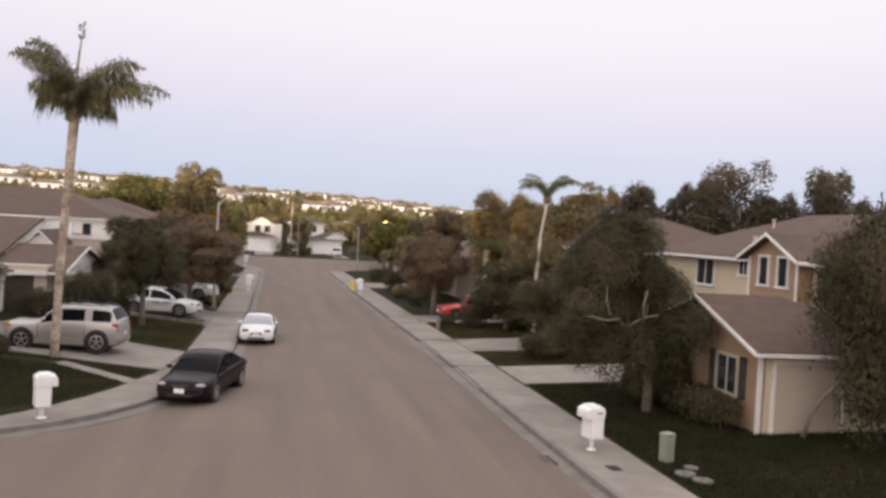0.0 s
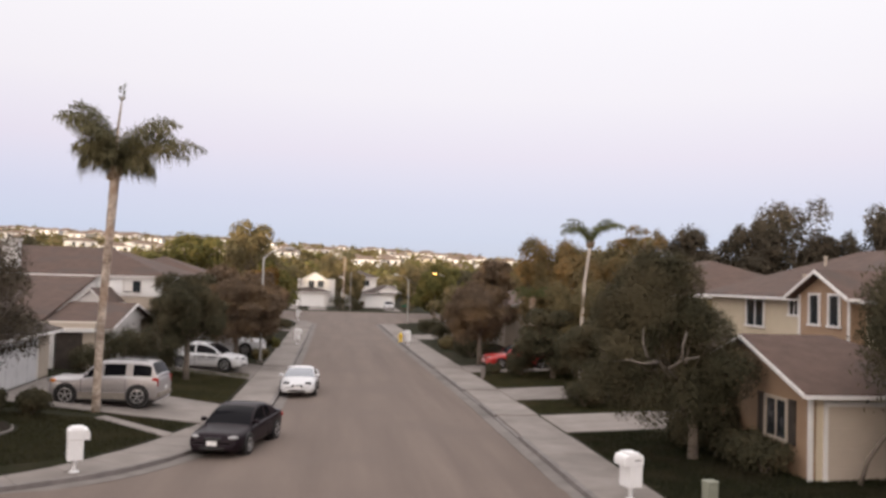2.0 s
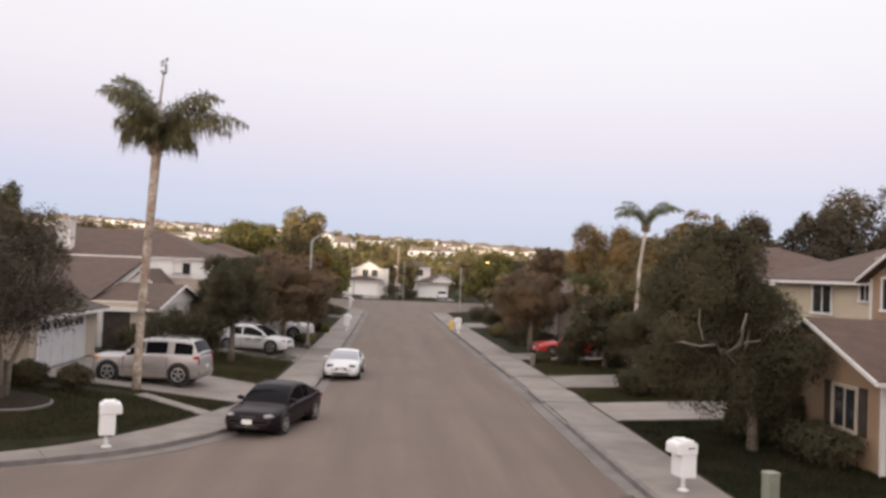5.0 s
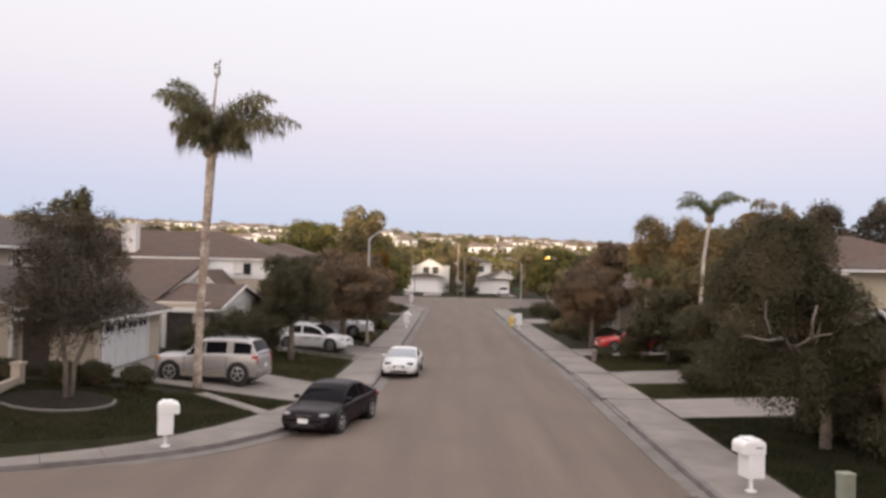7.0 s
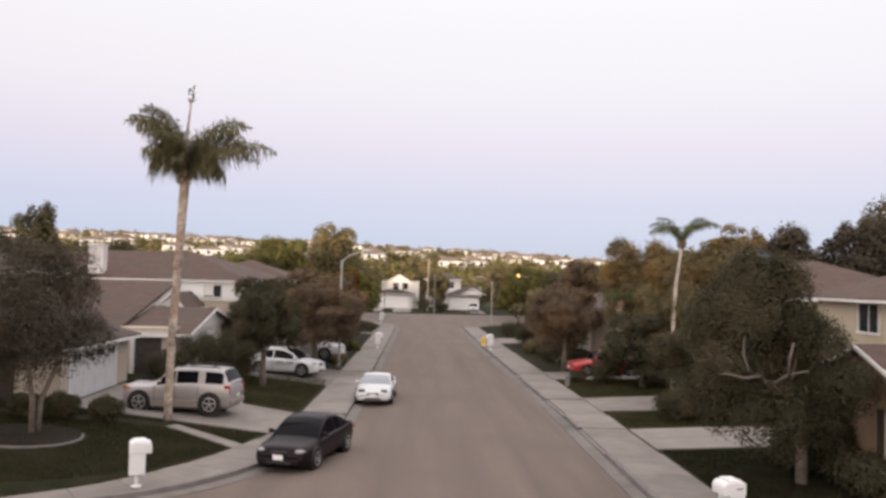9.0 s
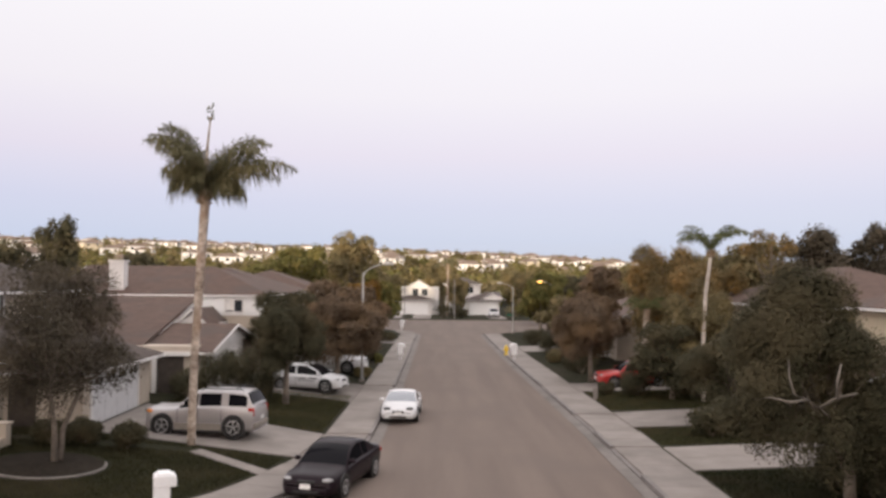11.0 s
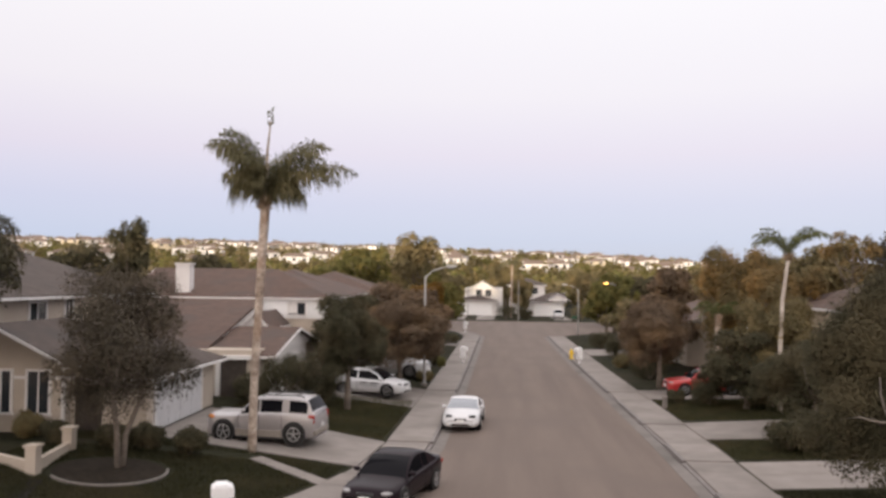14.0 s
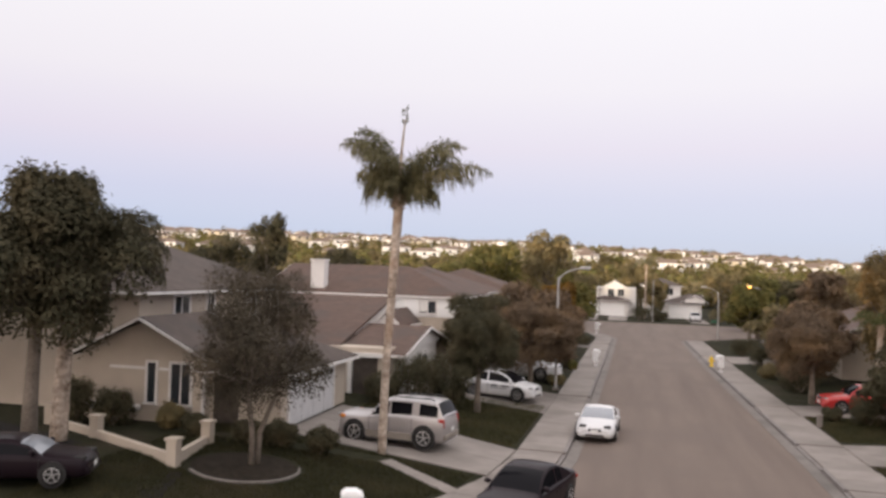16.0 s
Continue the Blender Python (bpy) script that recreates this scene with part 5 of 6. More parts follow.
# ---- plants ----
def leaves(rng, blobs, count, size, droop=0.0):
    """Leaf clumps on and in a set of (x, y, z, rx, ry, rz) blobs, as loose bent quads."""
    blobs = np.array(blobs, float)
    vol = (blobs[:, 3] * blobs[:, 4] * blobs[:, 5]) ** 0.67
    pick = rng.choice(len(blobs), count, p=vol / vol.sum())
    d = rng.normal(size=(count, 3))
    d /= np.linalg.norm(d, axis=1)[:, None]
    up = (d[:, 2] < -0.15) & (rng.uniform(0, 1, count) < 0.6)
    d[up, 2] *= -1
    rad = rng.uniform(0.45, 1.0, count) ** 0.5 * (1 + 0.12 * rng.normal(size=count))
    c = blobs[pick, :3] + d * rad[:, None] * blobs[pick, 3:]
    if droop:
        c[:, 2] -= droop * rng.uniform(0, 1, count) ** 2
    n = d * 0.9 + rng.normal(size=(count, 3)) * 0.42 + np.array([0, 0, 0.4])
    n /= np.linalg.norm(n, axis=1)[:, None]
    u = np.cross(n, rng.normal(size=(count, 3)))
    u /= np.linalg.norm(u, axis=1)[:, None]
    if droop:
        u[:, 2] -= 1.2
        u /= np.linalg.norm(u, axis=1)[:, None]
    w = np.cross(n, u)
    w /= np.maximum(np.linalg.norm(w, axis=1)[:, None], 1e-6)
    s = size * rng.uniform(0.5, 1.4, count)[:, None]
    k = (1.6 if droop else 1.0)
    v = np.stack([c - u * s * k, c + w * s * 0.42 + n * s * 0.10, c + u * s * k, c - w * s * 0.42 + n * s * 0.10], 1).reshape(-1, 3)
    return v, np.arange(count * 4).reshape(-1, 4)


def leaf_object(name, v, f, mat, parent, label=""):
    me = bpy.data.meshes.new(name)
    me.vertices.add(len(v))
    me.vertices.foreach_set("co", v.astype(np.float32).ravel())
    me.loops.add(len(f) * 4)
    me.loops.foreach_set("vertex_index", f.astype(np.int32).ravel())
    me.polygons.add(len(f))
    me.polygons.foreach_set("loop_start", np.arange(0, len(f) * 4, 4, dtype=np.int32))
    me.update(calc_edges=True)
    return link_mesh(name, me, mat, parent, label)


def crown_blobs(rng, cx, cy, z0, z1, rx, ry, n, small=0.34, taper=0.0, core=0.5):
    """A loose core and many lobes; taper: how much narrower the crown grows towards its top."""
    out = [(cx, cy, (z0 + z1) / 2 - taper * 0.5, rx * core, ry * core, (z1 - z0) * 0.66 * core)]
    for _ in range(n):
        a, e = rng.uniform(0, 2 * math.pi), rng.uniform(-0.95, 1.0)
        k = math.sqrt(max(0.0, 1 - e * e * 0.8)) * rng.uniform(0.42, 0.84)
        w = 1 - taper * (e + 1) / 2
        s = small * rng.uniform(0.45, 1.15) * (0.6 + 0.4 * w)
        out.append((cx + math.cos(a) * k * rx * w, cy + math.sin(a) * k * ry * w, (z0 + z1) / 2 + e * (z1 - z0) * 0.38, rx * s, ry * s, (z1 - z0) * 0.17 * rng.uniform(0.75, 1.25)))
    return out


def tree(x, y, z0, z1, r, mat, label, seed, trunk=0.16, count=9000, size=0.16, droop=0.0, stems=1, n=24, ry=None, category="tree", name="tree", base=None, lean=(0, 0), taper=0.0, small=0.34, core=0.5):
    """A tapered trunk with limbs and a loose crown from z0 to z1 above its foot."""
    rng = np.random.default_rng(seed)
    root = thing(name, x, y, (lot(x, y) if base is None else base) - 0.05, 0, label, category)
    blobs = crown_blobs(rng, lean[0], lean[1], z0, z1, r, ry or r, n, small, taper, core)
    bm = bmesh.new()
    for s in range(stems):
        a = 2 * math.pi * s / stems + rng.uniform(0, 1)
        ox, oy = (0.12 * math.cos(a), 0.12 * math.sin(a)) if stems > 1 else (0, 0)
        mid = (z0 + (z1 - z0) * 0.35)
        sp = 0.5 * (stems > 1)
        path = [(ox, oy, -0.1), (ox * 1.5, oy * 1.5, mid * 0.35), (lean[0] * 0.4 + ox * 3 + sp * math.cos(a) * 0.6, lean[1] * 0.4 + oy * 3 + sp * math.sin(a) * 0.6, mid * 0.75), (lean[0] * 0.8 + sp * math.cos(a), lean[1] * 0.8 + sp * math.sin(a), mid), (lean[0], lean[1], z0 + (z1 - z0) * 0.7)]
        k = trunk / (1 if stems == 1 else 1.5)
        tube(bm, path, [k * 1.25, k, k * 0.85, k * 0.7, k * 0.2], 8)
        for j in range(0, len(blobs) - 1, max(1, stems)):
            b_ = blobs[1 + (j + s) % (len(blobs) - 1)]
            st = Vector(path[2]).lerp(Vector(path[3]), rng.uniform(0, 1))
            en = Vector(b_[:3])
            md = st.lerp(en, 0.55) + Vector((0, 0, -0.12 * (en - st).length))
            tube(bm, [st, md, en], [k * 0.42, k * 0.28, k * 0.08], 5)
    part("trunk", bm, M["bark"], root, smooth=True)
    v, f = leaves(rng, blobs, count, size, droop)
    leaf_object("crown", v, f, M[mat], root)
    return root


def frond(v, f, origin, az, rise, length, bend, width, rng, leaflets=36):
    """One feather frond: a rib that bends over from its rise, with hanging leaflets."""
    p = Vector(origin)
    out = Vector((math.cos(az), math.sin(az), 0))
    sidew = Vector((-math.sin(az), math.cos(az), 0))
    for i in range(leaflets):
        t = (i + 1) / leaflets
        th = rise - bend * t ** 1.4
        d = out * math.cos(th) + Vector((0, 0, math.sin(th)))
        last, p = p, p + d * (length / leaflets)
        up = Vector((0, 0, 0.02)) if abs(d.z) < 0.8 else out * 0.02
        k = len(v)
        v.extend([tuple(last - up), tuple(p - up), tuple(p + up), tuple(last + up)])
        f.append((k, k + 1, k + 2, k + 3))
        if t > 0.15:
            ll = width * math.sin(math.pi * min(t * 0.86 + 0.10, 1)) ** 0.6 * rng.uniform(0.75, 1.15)
            for s in (-1, 1):
                for extra in (0.0, 0.5):
                    q = last.lerp(p, extra)
                    tip = q + sidew * (s * ll * rng.uniform(0.2, 0.65)) + d * ll * rng.uniform(0.1, 0.4) + Vector((0, 0, -ll * rng.uniform(-0.28, 0.95)))
                    m_ = q.lerp(tip, 0.5) + Vector((0, 0, ll * 0.12)) + sidew * (s * 0.04)
                    k = len(v)
                    v.extend([tuple(q), tuple(m_ + d * 0.02), tuple(tip), tuple(m_ - d * 0.02)])
                    f.append((k, k + 1, k + 2, k + 3))


def palm(x, y, trunk_path, radii, fronds, length, width, label, seed, mat="frond", spear=0.0, boots=0.0, base=None, bark="palmbark"):
    rng = np.random.default_rng(seed)
    root = thing("palm_tree", x, y, (lot(x, y) if base is None else base) - 0.05, 0, label, "palm tree")
    bm = bmesh.new()
    pts, rr = [], []
    for i in range(len(trunk_path) - 1):
        a, b_ = Vector(trunk_path[i]), Vector(trunk_path[i + 1])
        for k in range(8):
            t = k / 8
            pts.append(a.lerp(b_, t))
            rr.append((radii[i] * (1 - t) + radii[i + 1] * t) * (1.0 + 0.05 * (k % 2)))
    pts.append(Vector(trunk_path[-1]))
    rr.append(radii[-1])
    tube(bm, pts, rr, 12)
    part("trunk", bm, M[bark], root, smooth=True)
    top = Vector(trunk_path[-1])
    if boots:
        bm = bmesh.new()
        for k in range(60):
            a, hgt = rng.uniform(0, 6.28), rng.uniform(0, boots)
            c = top + Vector((math.cos(a) * radii[-1] * 0.55 - 0.07 * hgt, math.sin(a) * radii[-1] * 0.55, -hgt))
            o_ = Vector((math.cos(a), math.sin(a), 0.5)) * 0.20
            tube(bm, [c, c + o_], [0.055, 0.02], 4)
        part("boot_skirt", bm, M["deadfrond"], root, "dry brown frond stubs")
    for az, rise, ln, dr in fronds:
        v, f = [], []
        frond(v, f, top + Vector((0, 0, -0.1)), radians(az), radians(rise), length * ln, radians(dr), width, rng)
        raw("frond", v, f, M[mat], root)
    if spear:
        part("spear_leaf", tube(bmesh.new(), [top, top + Vector((0.02, 0, spear * 0.5)), top + Vector((0.12, 0, spear * 0.86))], [0.075, 0.05, 0.025], 6), M["palmbark"], root, "upright unopened spear leaf")
        v, f = [], []
        for k in range(22):
            q = top + Vector((0.12, 0, spear * (0.80 + 0.2 * k / 22)))
            a = rng.uniform(0, 6.28)
            tip = q + Vector((math.cos(a) * 0.17, math.sin(a) * 0.17, rng.uniform(-0.1, 0.2)))
            n_ = len(v)
            v.extend([tuple(q), tuple(q.lerp(tip, 0.5) + Vector((0, 0, 0.04))), tuple(tip), tuple(q.lerp(tip, 0.5) - Vector((0, 0, 0.04)))])
            f.append((n_, n_ + 1, n_ + 2, n_ + 3))
        raw("spear_tuft", v, f, M[mat], root)
    return root


# tall palm by the silver car
palm(-9.2, 29.85, [(0, 0, 0), (0.05, 0, 3.0), (0.20, 0.0, 6.2), (0.33, 0, 8.98)], [0.15, 0.14, 0.15, 0.175],
     [(180, 80, 1.06, 94), (172, 84, 1.06, 90), (192, 86, 1.02, 96), (178, 90, 1.04, 86), (205, 86, 0.96, 102), (160, 88, 1.0, 98), (184, 90, 0.92, 110), (214, 88, 0.86, 114), (148, 90, 0.88, 110), (186, 94, 1.02, 84), (168, 96, 1.02, 86),
      (180, 84, 0.74, 134), (170, 86, 0.68, 140), (194, 84, 0.70, 140), (158, 82, 0.62, 148), (208, 84, 0.62, 148), (182, 78, 0.58, 152), (176, 88, 0.62, 150),
      (2, 76, 1.04, 90), (-12, 80, 1.02, 96), (6, 46, 1.14, 70), (-6, 50, 1.08, 74), (-22, 76, 0.98, 102), (26, 78, 0.96, 102), (4, 84, 1.02, 94), (16, 72, 0.90, 106), (-18, 56, 0.88, 92), (0, 64, 0.90, 100), (10, 50, 0.94, 84),
      (4, 66, 0.52, 140), (-16, 68, 0.50, 142), (22, 64, 0.50, 144), (-4, 54, 0.56, 124),
      (100, 84, 0.80, 110), (262, 82, 0.80, 114), (-62, 80, 0.80, 114), (68, 82, 0.80, 110), (126, 86, 0.80, 112), (236, 86, 0.80, 116), (270, 76, 0.54, 146), (178, 68, 0.60, 156), (196, 64, 0.54, 158), (10, 50, 0.60, 138), (-28, 58, 0.50, 150)], 3.15, 1.0,
     "tall slender palm with ragged feather fronds and spear", 3, spear=3.1, boots=0.5)
# leaning bright palm across the road
palm(12.88, 42.0, [(0, 0, 0), (0.0, 0, 3.0), (0.12, 0, 5.4), (0.42, 0, 7.6)], [0.115, 0.10, 0.09, 0.075],
     [(175, 78, 1.0, 118), (160, 74, 0.95, 128), (200, 76, 0.9, 130), (5, 84, 1.0, 112), (-20, 78, 1.0, 118), (30, 80, 0.95, 124), (-5, 72, 1.1, 108), (100, 80, 0.8, 110), (270, 78, 0.8, 120), (188, 86, 0.95, 104), (0, 92, 0.9, 100), (182, 66, 0.9, 120)], 2.4, 0.5,
     "slender curved palm with bright drooping fronds", 5, mat="frond_bright", boots=0.3, bark="palepalm")
palm(12.8, 53.0, [(0, 0, 0), (0, 0, 2.0), (0.1, 0, 4.3)], [0.2, 0.17, 0.16], [(k * 40 + 10, 70 - 14 * (k % 3), 0.9, 115) for k in range(9)], 2.2, 0.45,
     "small palm with pale trunk among the trees", 6, mat="frond_bright", boots=0.8)
# porch palm: its shade is painted by the darker frond copy
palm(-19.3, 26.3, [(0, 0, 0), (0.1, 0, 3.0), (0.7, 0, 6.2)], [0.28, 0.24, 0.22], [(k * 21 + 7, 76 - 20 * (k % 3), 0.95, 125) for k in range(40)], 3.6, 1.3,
     "shaggy palm beside the porch wall", 8, mat="frond_shaded", spear=2.6, boots=0.8)
palm(1.6, 140.0, [(0, 0, 0), (0, 0, 4.0), (0.1, 0, 9.0)], [0.2, 0.14, 0.13], [(k * 36, 70 - 20 * (k % 3), 0.9, 115) for k in range(10)], 3.2, 0.9, "far palm behind the street's end", 9, boots=1.2)

tree(-12.3, 26.3, 1.3, 6.1, 2.3, "leaf_grey", "small grey-green multi-stemmed tree in a bed", 121, 0.13, 42000, 0.048, stems=3, n=40)
tree(-7.7, 39.9, 1.3, 4.5, 2.0, "leaf_dark", "dark round street tree with dense crown", 22, 0.14, 42000, 0.06)
tree(-6.3, 48.7, 1.3, 4.95, 2.9, "leaf_red", "brown-leaved round street tree with dense crown", 23, 0.15, 52000, 0.066, n=34)
tree(-9.6, 49.5, 1.5, 5.2, 2.5, "leaf_dark", "dark round street tree with dense crown", 24, 0.14, 20000, 0.09)
tree(-5.9, 57.5, 1.2, 5.6, 2.2, "leaf_red", "russet round street tree beside the pavement", 25, 0.14, 12000, 0.14)
big = tree(10.5, 22.9, 0.9, 6.4, 3.8, "leaf_dark", "large dark spreading tree with pale forked limbs", 31, 0.15, 170000, 0.042, n=34, ry=2.8, lean=(-1.15, 0.2), taper=0.6, small=0.29, core=0.3)
for path in ([(-0.2, 0.1, 1.9), (-0.8, -0.8, 2.5), (-1.6, -1.7, 3.0), (-2.1, -2.1, 3.25)], [(-2.1, -2.1, 3.25), (-2.45, -2.2, 3.4), (-2.55, -2.15, 3.8), (-2.5, -2.0, 4.2)],
             [(-2.1, -2.1, 3.25), (-2.55, -2.2, 3.2), (-3.0, -2.1, 3.3), (-3.3, -1.8, 3.2)], [(-1.6, -1.7, 3.0), (-1.3, -2.0, 3.3), (-0.8, -2.0, 3.4)], [(-1.3, -2.0, 3.3), (-1.3, -2.0, 3.7), (-1.1, -1.8, 4.1)]):
    part("limb", tube(bmesh.new(), path, [0.040, 0.034, 0.024, 0.012][:len(path)], 7), M["palelimb"], big, "pale bare forked limb", smooth=True)
weeping = tree(15.5, 17.2, 0.9, 6.7, 3.0, "leaf_dark", "large weeping tree beside the garage", 32, 0.22, 90000, 0.05, droop=1.4, n=34)
part("stem", tube(bmesh.new(), [(-1.9, 2.0, 0.0), (-1.75, 1.9, 0.7), (-1.45, 1.75, 1.25), (-1.0, 1.5, 1.9), (-0.5, 0.9, 2.9)], [0.075, 0.065, 0.06, 0.05, 0.03], 8), M["bark"], weeping, "thin leaning side stem", smooth=True)
tree(8.9, 51.0, 1.3, 5.1, 2.4, "leaf_red", "russet round street tree on the verge", 33, 0.15, 38000, 0.07)
tree(15.4, 57.5, 1.5, 8.4, 3.3, "leaf_autumn", "tall brown-gold tree behind the verge", 34, 0.2, 36000, 0.10, n=44, small=0.3)
tree(16.2, 51.0, 1.5, 7.3, 3.2, "leaf_autumn", "brown-gold garden tree behind the verge", 35, 0.2, 34000, 0.10, n=40, small=0.3)
tree(12.4, 36.5, 0.4, 3.9, 2.4, "leaf_dark", "dark leafy garden tree beside a driveway", 36, 0.14, 34000, 0.066)
tree(18.2, 40.8, 0.9, 4.7, 2.4, "leaf_olive", "olive-green tree behind the driveway", 37, 0.18, 28000, 0.10)
tree(13.2, 43.8, 0.5, 5.4, 2.4, "leaf_olive", "olive-green tree beside the white garage", 47, 0.14, 34000, 0.085)
tree(18.4, 47.0, 6.2, 8.9, 1.7, "leaf_autumn", "thin wispy tree with sparse brown leaves", 48, 0.09, 3000, 0.085, n=16, small=0.3, core=0.2)
tree(11.6, 43.0, 0.4, 3.9, 2.4, "leaf_dark", "dark shrubby tree on the lawn", 38, 0.14, 18000, 0.095)
tree(10.6, 69.0, 0.9, 4.8, 2.6, "leaf_olive", "olive-green street tree beside the pavement", 39, 0.16, 10000, 0.16)
tree(10.6, 60.5, 1.0, 5.2, 2.6, "leaf_red", "russet tree behind the hedge", 44, 0.16, 12000, 0.15)
tree(11.2, 92.0, 1.2, 6.2, 2.8, "leaf_green", "yellow-green tree near the street's end", 40, 0.18, 9000, 0.2)
tree(21.5, 62.0, 2, 8.4, 4.2, "leaf_olive", "tall olive-green tree behind the houses", 41, 0.25, 14000, 0.2)
tree(-19.2, 24.8, 3.2, 8.9, 3.8, "leaf_dark", "tall dark tree over the porch", 42, 0.22, 42000, 0.10, n=46, lean=(0.2, 0), taper=0.35, small=0.28)
tree(-27, 25.5, 2.5, 10.2, 4.2, "leaf_dark", "tall dark tree beside the house", 43, 0.28, 20000, 0.16)
tree(-6.8, 72.0, 1.2, 5.8, 2.2, "leaf_orange", "orange autumn tree beside the pavement", 45, 0.15, 9000, 0.15)
tree(-8.5, 64.5, 1.2, 6.0, 2.8, "leaf_red", "russet garden tree behind the pavement", 46, 0.16, 12000, 0.15)

# taller trees behind the houses
far_trees = [(40, 66, 13.0, 4.4, "leaf_grey"), (36, 66, 10.8, 3.6, "leaf_grey"), (44, 67, 11.0, 3.0, "leaf_grey"), (48, 64, 12.4, 3.6, "leaf_grey"), (52, 66, 10.4, 3.4, "leaf_grey"), (31, 68, 10.2, 3.3, "leaf_grey"), (29, 76, 9.6, 4.5, "leaf_olive"), (23, 82, 8.2, 4.2, "leaf_olive"),
             (-10.3, 98, 11.4, 3.2, "leaf_olive"), (-17.5, 104, 10.2, 4.2, "leaf_green"), (-9, 122, 8.0, 3.8, "leaf_olive"), (-7.0, 92, 7.0, 2.8, "leaf_green"), (-26, 112, 7.4, 4.8, "leaf_green"), (-44.7, 96, 12.2, 2.9, "leaf_dark"),
             (-22, 130, 7.5, 5.0, "leaf_green"), (3.2, 144, 6.4, 2.6, "leaf_olive"), (14.5, 120, 7.2, 4.0, "leaf_olive"), (20, 126, 7.4, 4.8, "leaf_dark"), (28, 112, 8.2, 5.0, "leaf_olive"), (1.0, 170, 11.0, 4.2, "leaf_olive"),
             (33, 100, 9.0, 5.0, "leaf_grey"), (-39, 104, 8.6, 4.5, "leaf_dark"), (-52, 98, 9.4, 5.5, "leaf_dark"), (-60, 92, 9.6, 5.5, "leaf_dark"), (42, 88, 9.4, 5, "leaf_grey"), (16, 160, 8.5, 5.0, "leaf_olive"), (17.5, 86, 7.4, 3.8, "leaf_red"), (-15, 160, 9.0, 5.0, "leaf_olive"), (13.5, 102, 7.2, 3.2, "leaf_green")]
for i, (x, y, top, r, mt) in enumerate(far_trees):
    kind_ = {"leaf_grey": "grey-brown", "leaf_olive": "olive-green", "leaf_green": "sunlit yellow-green", "leaf_dark": "dark green", "leaf_red": "russet"}[mt]
    tree(x, y, top * 0.18, top, r, mt, "tall %s tree behind the houses" % kind_, 60 + i, 0.25, 12000 if mt == "leaf_grey" else 7500, 0.18 if mt == "leaf_grey" else 0.24, n=22)


def shrub(x, y, r, h, mat, label, seed, count=5000, size=0.06):
    rng = np.random.default_rng(seed)
    root = thing("shrub", x, y, lot(x, y) - 0.05, 0, label, "shrub")
    blobs = [(0, 0, h * 0.42, r * 0.8, r * 0.8, h * 0.45)]
    for k in range(7):
        a = rng.uniform(0, 6.28)
        blobs.append((math.cos(a) * r * 0.55, math.sin(a) * r * 0.55, h * rng.uniform(0.3, 0.65), r * 0.45, r * 0.45, h * 0.36))
    bm = bmesh.new()
    for b_ in blobs[1:]:
        tube(bm, [(0, 0, 0), (b_[0] * 0.6, b_[1] * 0.6, b_[2] * 0.7), b_[:3]], [0.04, 0.03, 0.012], 5)
    part("branchwork", bm, M["bark"], root)
    v, f = leaves(rng, blobs, count, size)
    v[:, 2] = np.maximum(v[:, 2], 0.03)
    leaf_object("foliage", v, f, M[mat], root)


shrubs = [(11.9, 25.0, 0.7, 0.9, 0), (11.8, 22.6, 0.9, 1.1, 0), (11.7, 20.8, 0.9, 1.2, 0), (11.6, 21.8, 1.0, 1.25, 0), (11.3, 25.0, 0.8, 1.2, 0), (12.0, 24.2, 0.9, 1.9, 0), (11.6, 23.9, 0.9, 1.1, 0), (10.3, 33.3, 1.0, 1.3, 0), (11.3, 33.9, 1.1, 1.6, 0), (12.6, 33.4, 1.2, 1.8, 0),
          (-11.0, 28.7, 0.65, 0.95, 0), (-12.0, 38.9, 0.9, 1.5, 0), (-10.6, 39.6, 1.2, 2.5, 0), (-20.7, 29.0, 0.8, 1.9, 0), (-9.2, 40.4, 0.9, 1.6, 0), (-10.4, 42.0, 1.3, 2.6, 0),
          (-13.5, 28.6, 0.7, 0.9, 0), (-12.6, 29.0, 0.7, 0.9, 0), (-17.2, 29.6, 0.6, 1.0, 1), (-19.4, 29.4, 0.8, 1.4, 0), (-15.7, 28.9, 0.6, 0.8, 0),
          (9.2, 55.5, 1.3, 1.7, 0), (9.4, 58.5, 1.2, 1.5, 0), (10.8, 60.5, 1.6, 2.2, 0), (8.6, 62.5, 0.9, 1.1, 1), (9.3, 70, 1.2, 1.6, 0), (9.0, 79, 1.3, 1.8, 0), (8.7, 45.4, 0.5, 0.7, 0), (10.2, 44.6, 1.0, 1.4, 0), (12.9, 45.0, 1.3, 2.2, 0),
          (-5.2, 52.3, 0.6, 0.7, 1), (-4.75, 61.5, 0.35, 0.8, 2), (-6.0, 58, 0.9, 1.1, 0), (-5.6, 62, 0.8, 1.0, 0), (-6.2, 76, 1.2, 1.6, 0), (-5.4, 82, 1.0, 1.3, 0), (0.6, 134, 1.6, 2.6, 0), (2.6, 135.0, 1.6, 2.8, 0), (4.0, 134.6, 1.1, 1.8, 0), (12.4, 136, 1.6, 2.6, 1), (-8.6, 133, 1.6, 2.4, 0)]
for i, (x, y, r, h_, c) in enumerate(shrubs):
    shrub(x, y, r, h_, ("leaf_dark", "leaf_olive", "leaf_green")[c], ("dense dark green garden shrub", "low olive-green garden shrub", "small yellow-green flowering shrub")[c], 200 + i)

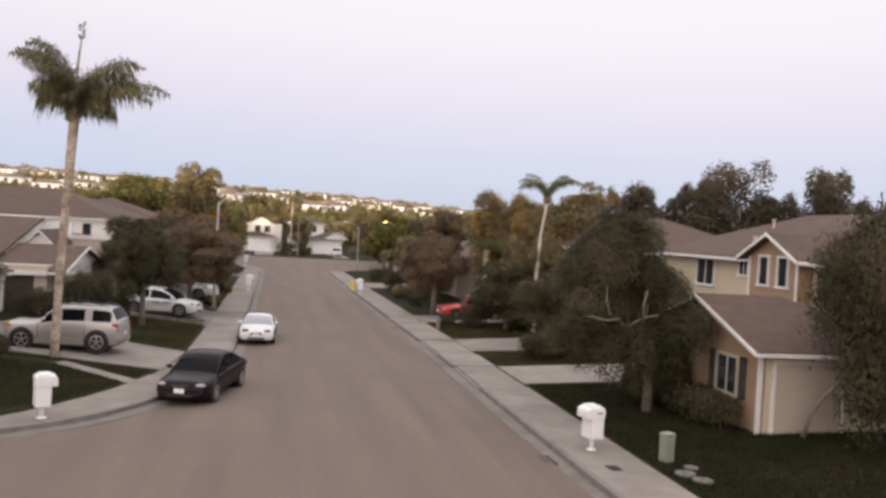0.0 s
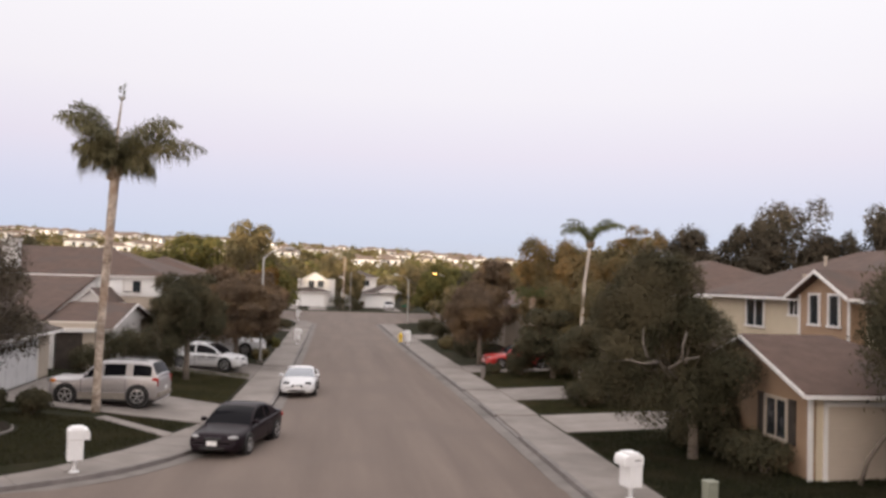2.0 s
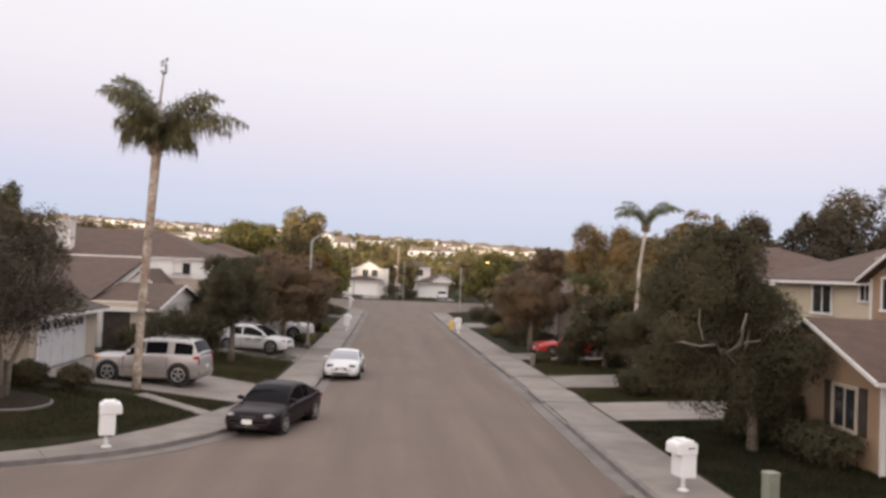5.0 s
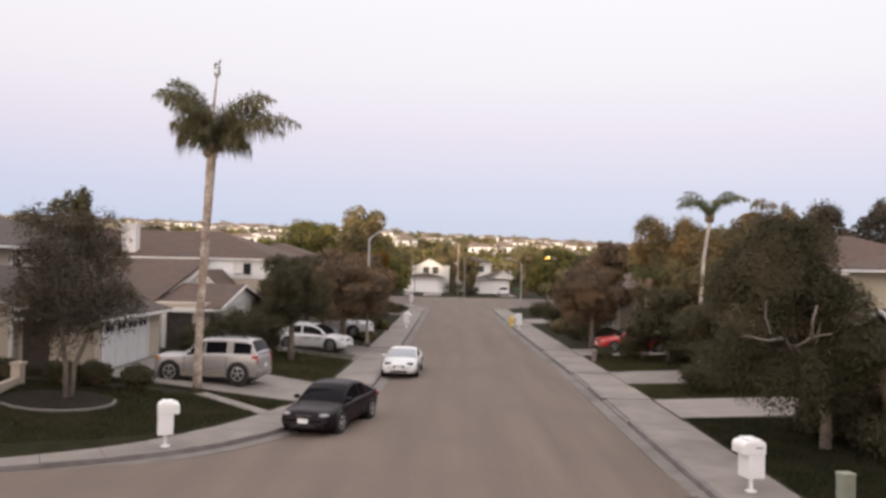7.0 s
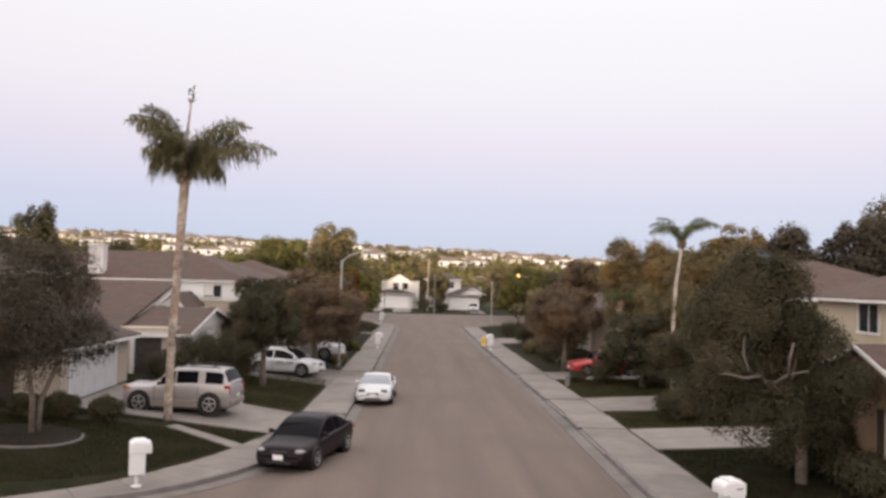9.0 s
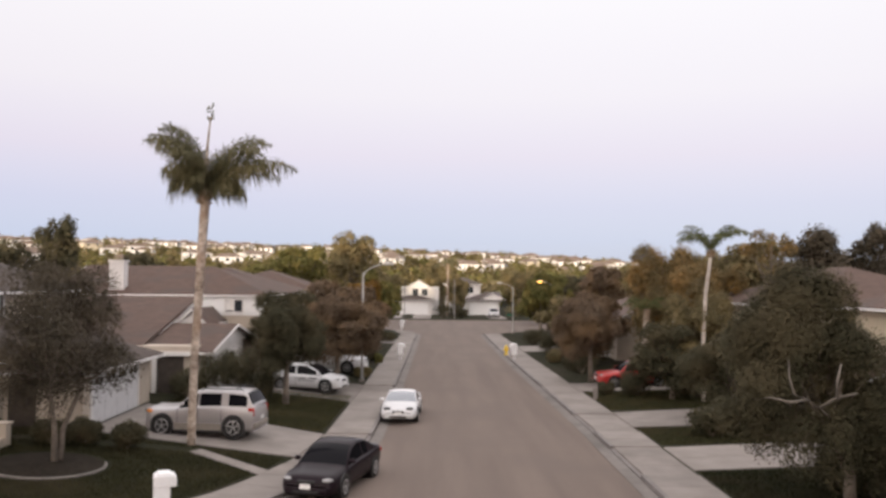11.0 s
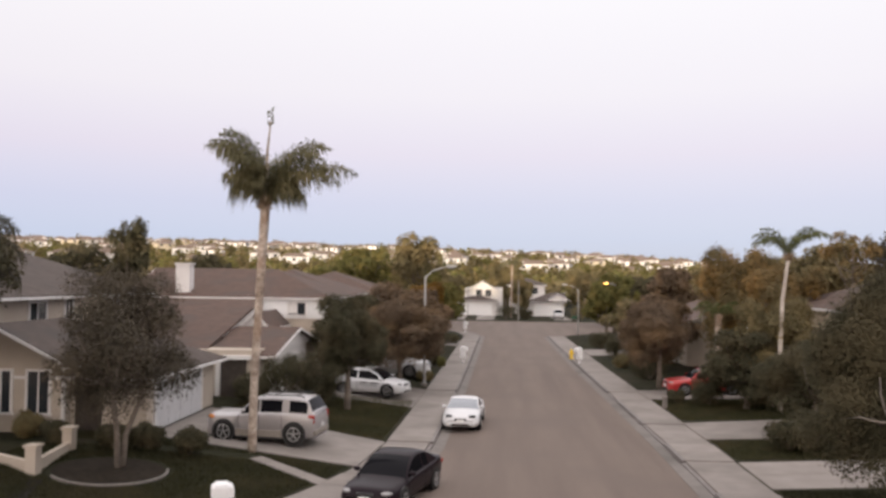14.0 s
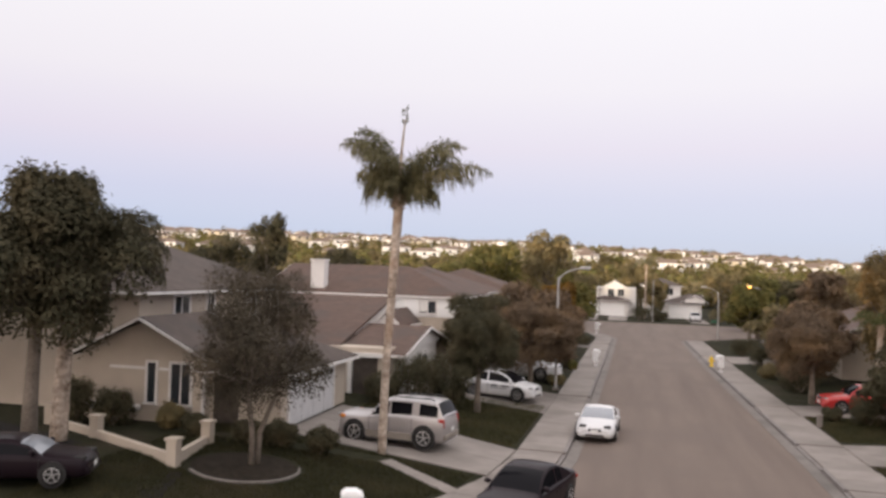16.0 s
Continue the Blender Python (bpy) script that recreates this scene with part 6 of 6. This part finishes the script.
# small white lantern on a post under the spreading tree
ln = thing("garden_lantern", 11.35, 23.15, lot(11.3, 23.1) - 0.02, 0, "small white lantern on a thin post", "lantern")
part("post", tube(bmesh.new(), [(0, 0, 0), (0, 0, 1.75)], 0.035, 8), M["darkwood"], ln)
part("lantern", box(bmesh.new(), -0.11, 0.11, -0.11, 0.11, 1.75, 2.1, 0.03), M["plasticwhite"], ln)
part("lantern_cap", lathe(bmesh.new(), [(0.16, 2.09), (0.14, 2.13), (0.03, 2.24)], "z", 8), M["iron"], ln)


# ---- grass ----
def grass(name, spots_, count, seed, label, mat="grass"):
    """Short blades on stretches of lawn: (x0, x1, y0, y1)."""
    rng_ = np.random.default_rng(seed)
    area = np.array([(q[1] - q[0]) * (q[3] - q[2]) for q in spots_])
    V, n_ = [], 0
    for q, part_ in zip(spots_, area / area.sum()):
        m_ = int(count * part_)
        px = rng_.uniform(q[0], q[1], m_)
        py = rng_.uniform(q[2], q[3], m_)
        keep = [k for k in range(m_) if (px[k] > right_kerb(py[k]) + 1.98 if px[k] > 0 else off_walk(px[k], py[k]))]
        for k in keep:
            z_ = lot(px[k], py[k]) - 0.03
            a_, h_, w_ = rng_.uniform(0, 6.283), rng_.uniform(0.05, 0.11), rng_.uniform(0.008, 0.016)
            dx, dy = math.cos(a_), math.sin(a_)
            bx, by = rng_.normal(0, 0.03, 2)
            V.append(((px[k] - dx * w_, py[k] - dy * w_, z_), (px[k] + dx * w_, py[k] + dy * w_, z_), (px[k] + bx + dx * w_ * 0.3, py[k] + by + dy * w_ * 0.3, z_ + h_), (px[k] + bx - dx * w_ * 0.3, py[k] + by - dy * w_ * 0.3, z_ + h_)))
    v = np.array(V).reshape(-1, 3)
    tagged(leaf_object(name, v, np.arange(len(v)).reshape(-1, 4), M[mat], None), label, "grass", kind="stuff")


def off_walk(x, y):
    """Whether a place left of the street lies on the lawn, clear of the pavement, drives and bed."""
    if x > left_kerb(y) - 2.0 or min(math.hypot(x - p[0], y - p[1]) for p in left_fine[::2]) < 2.05:
        return False
    if math.hypot((x + 12.4) / 1.85, (y - 25.9) / 1.7) < 1:
        return False
    if y > 28.9 + (-5.4 - x) * 0.215 and y < 33.5 + (-5.0 - x) * 0.46:
        return False
    s_ = min(max((-6.0 - x) / 2.85, 0), 1)
    return not 26.45 + 2.3 * s_ < y < 27.35 + 2.2 * s_


# the near lawns take the darkened blades, painting in the corner dimming
grass("grass", [(7.8, 18.5, 12.5, 27.4)], 90000, 401, "short grass on the lawn before the garage, dimmed in its colour")
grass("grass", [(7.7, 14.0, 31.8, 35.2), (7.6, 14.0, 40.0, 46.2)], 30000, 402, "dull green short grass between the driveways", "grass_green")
grass("grass", [(-16.5, -5.5, 19.0, 33.0)], 80000, 403, "short green grass on the corner lawn, partly dimmed in its colour", "grass_mid")
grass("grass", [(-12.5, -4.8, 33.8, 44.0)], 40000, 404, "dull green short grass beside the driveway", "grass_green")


# ---- the far hillside ----
def hill_house(name, w, d, h, mat, seed):
    root = thing(name, 0, 0, -400, 0, "pale hillside house in low evening sun", "house", "hillside houses")
    boxed("wall", (-w / 2, w / 2, -d / 2, d / 2, -4, h), M[mat], root)
    roof(root, -w / 2, w / 2, -d / 2, d / 2, h, 1.8, "x", "roof_clay", 0.5, (True, True))
    n = max(2, int(w // 4))
    for i in range(n):
        for zz in (1.0, 3.9):
            if zz + 1.3 < h:
                c = -w / 2 + w * (i + 0.5) / n
                boxed("window", (c - 0.8, c + 0.8, -d / 2 - 0.03, -d / 2 - 0.004, zz, zz + 1.3), M["glass"], root)
    return root


rng = np.random.default_rng(11)
kinds = [hill_house("hillside_house", w, d, h_, mt, i) for i, (w, d, h_, mt) in enumerate([(11, 9, 5.6, "white"), (12, 9, 5.8, "white"), (10, 8, 4.0, "cream"), (14, 9, 6.0, "white"), (11, 9, 5.6, "cream")])]
spots, tries = [], 0
while len(spots) < 250 and tries < 9000:
    tries += 1
    az, r = radians(rng.uniform(-38, 32)), 390 + 460 * rng.uniform(0, 1) ** 0.85
    x, y = r * math.sin(az), r * math.cos(az)
    if all((x - a) ** 2 + ((y - b_) * 0.6) ** 2 > 15 ** 2 for a, b_ in spots):
        spots.append((x, y))
for i, (x, y) in enumerate(spots):
    k = kinds[i % 5]
    m_ = pose(x, y, ground_z(x, y), 0, 0, -math.degrees(math.atan2(x, y)) + rng.uniform(-28, 28))
    if i < 5:
        k.matrix_basis = m_
    else:
        copy_thing(k, m_)

vv, ff, base_i = [], [], 0
clumps = []
for _ in range(6000):
    az, r = radians(rng.uniform(-42, 40)), 175 + 720 * rng.uniform(0, 1) ** 0.85
    x, y = r * math.sin(az), r * math.cos(az)
    if any(abs(x - a) < 6.0 and -13 < y - b_ < 5 for a, b_ in spots):
        continue
    clumps.append((x, y, ground_z(x, y), rng.uniform(1.6, 3.6), rng.uniform(3.0, 7.0) * (1.4 if rng.uniform() < 0.12 else 0.9)))
for grp, mt in enumerate(("leaf_green", "hill_scrub", "leaf_olive")):
    V, F, o = [], [], 0
    for x, y, z, r, h_ in clumps[grp::3]:
        v, f = leaves(rng, [(x, y, z + h_ * 0.55, r, r, h_ * 0.5), (x + r * 0.5, y, z + h_ * 0.4, r * 0.7, r * 0.7, h_ * 0.4)], 48, 1.12)
        V.append(v)
        F.append(f + o)
        o += len(v)
    ob = leaf_object("hillside_trees", np.concatenate(V), np.concatenate(F), M[mt], None)
    tagged(ob, "%s trees scattered over the hillside" % ("yellow-green", "olive-green", "dark green")[grp], "trees", kind="stuff")
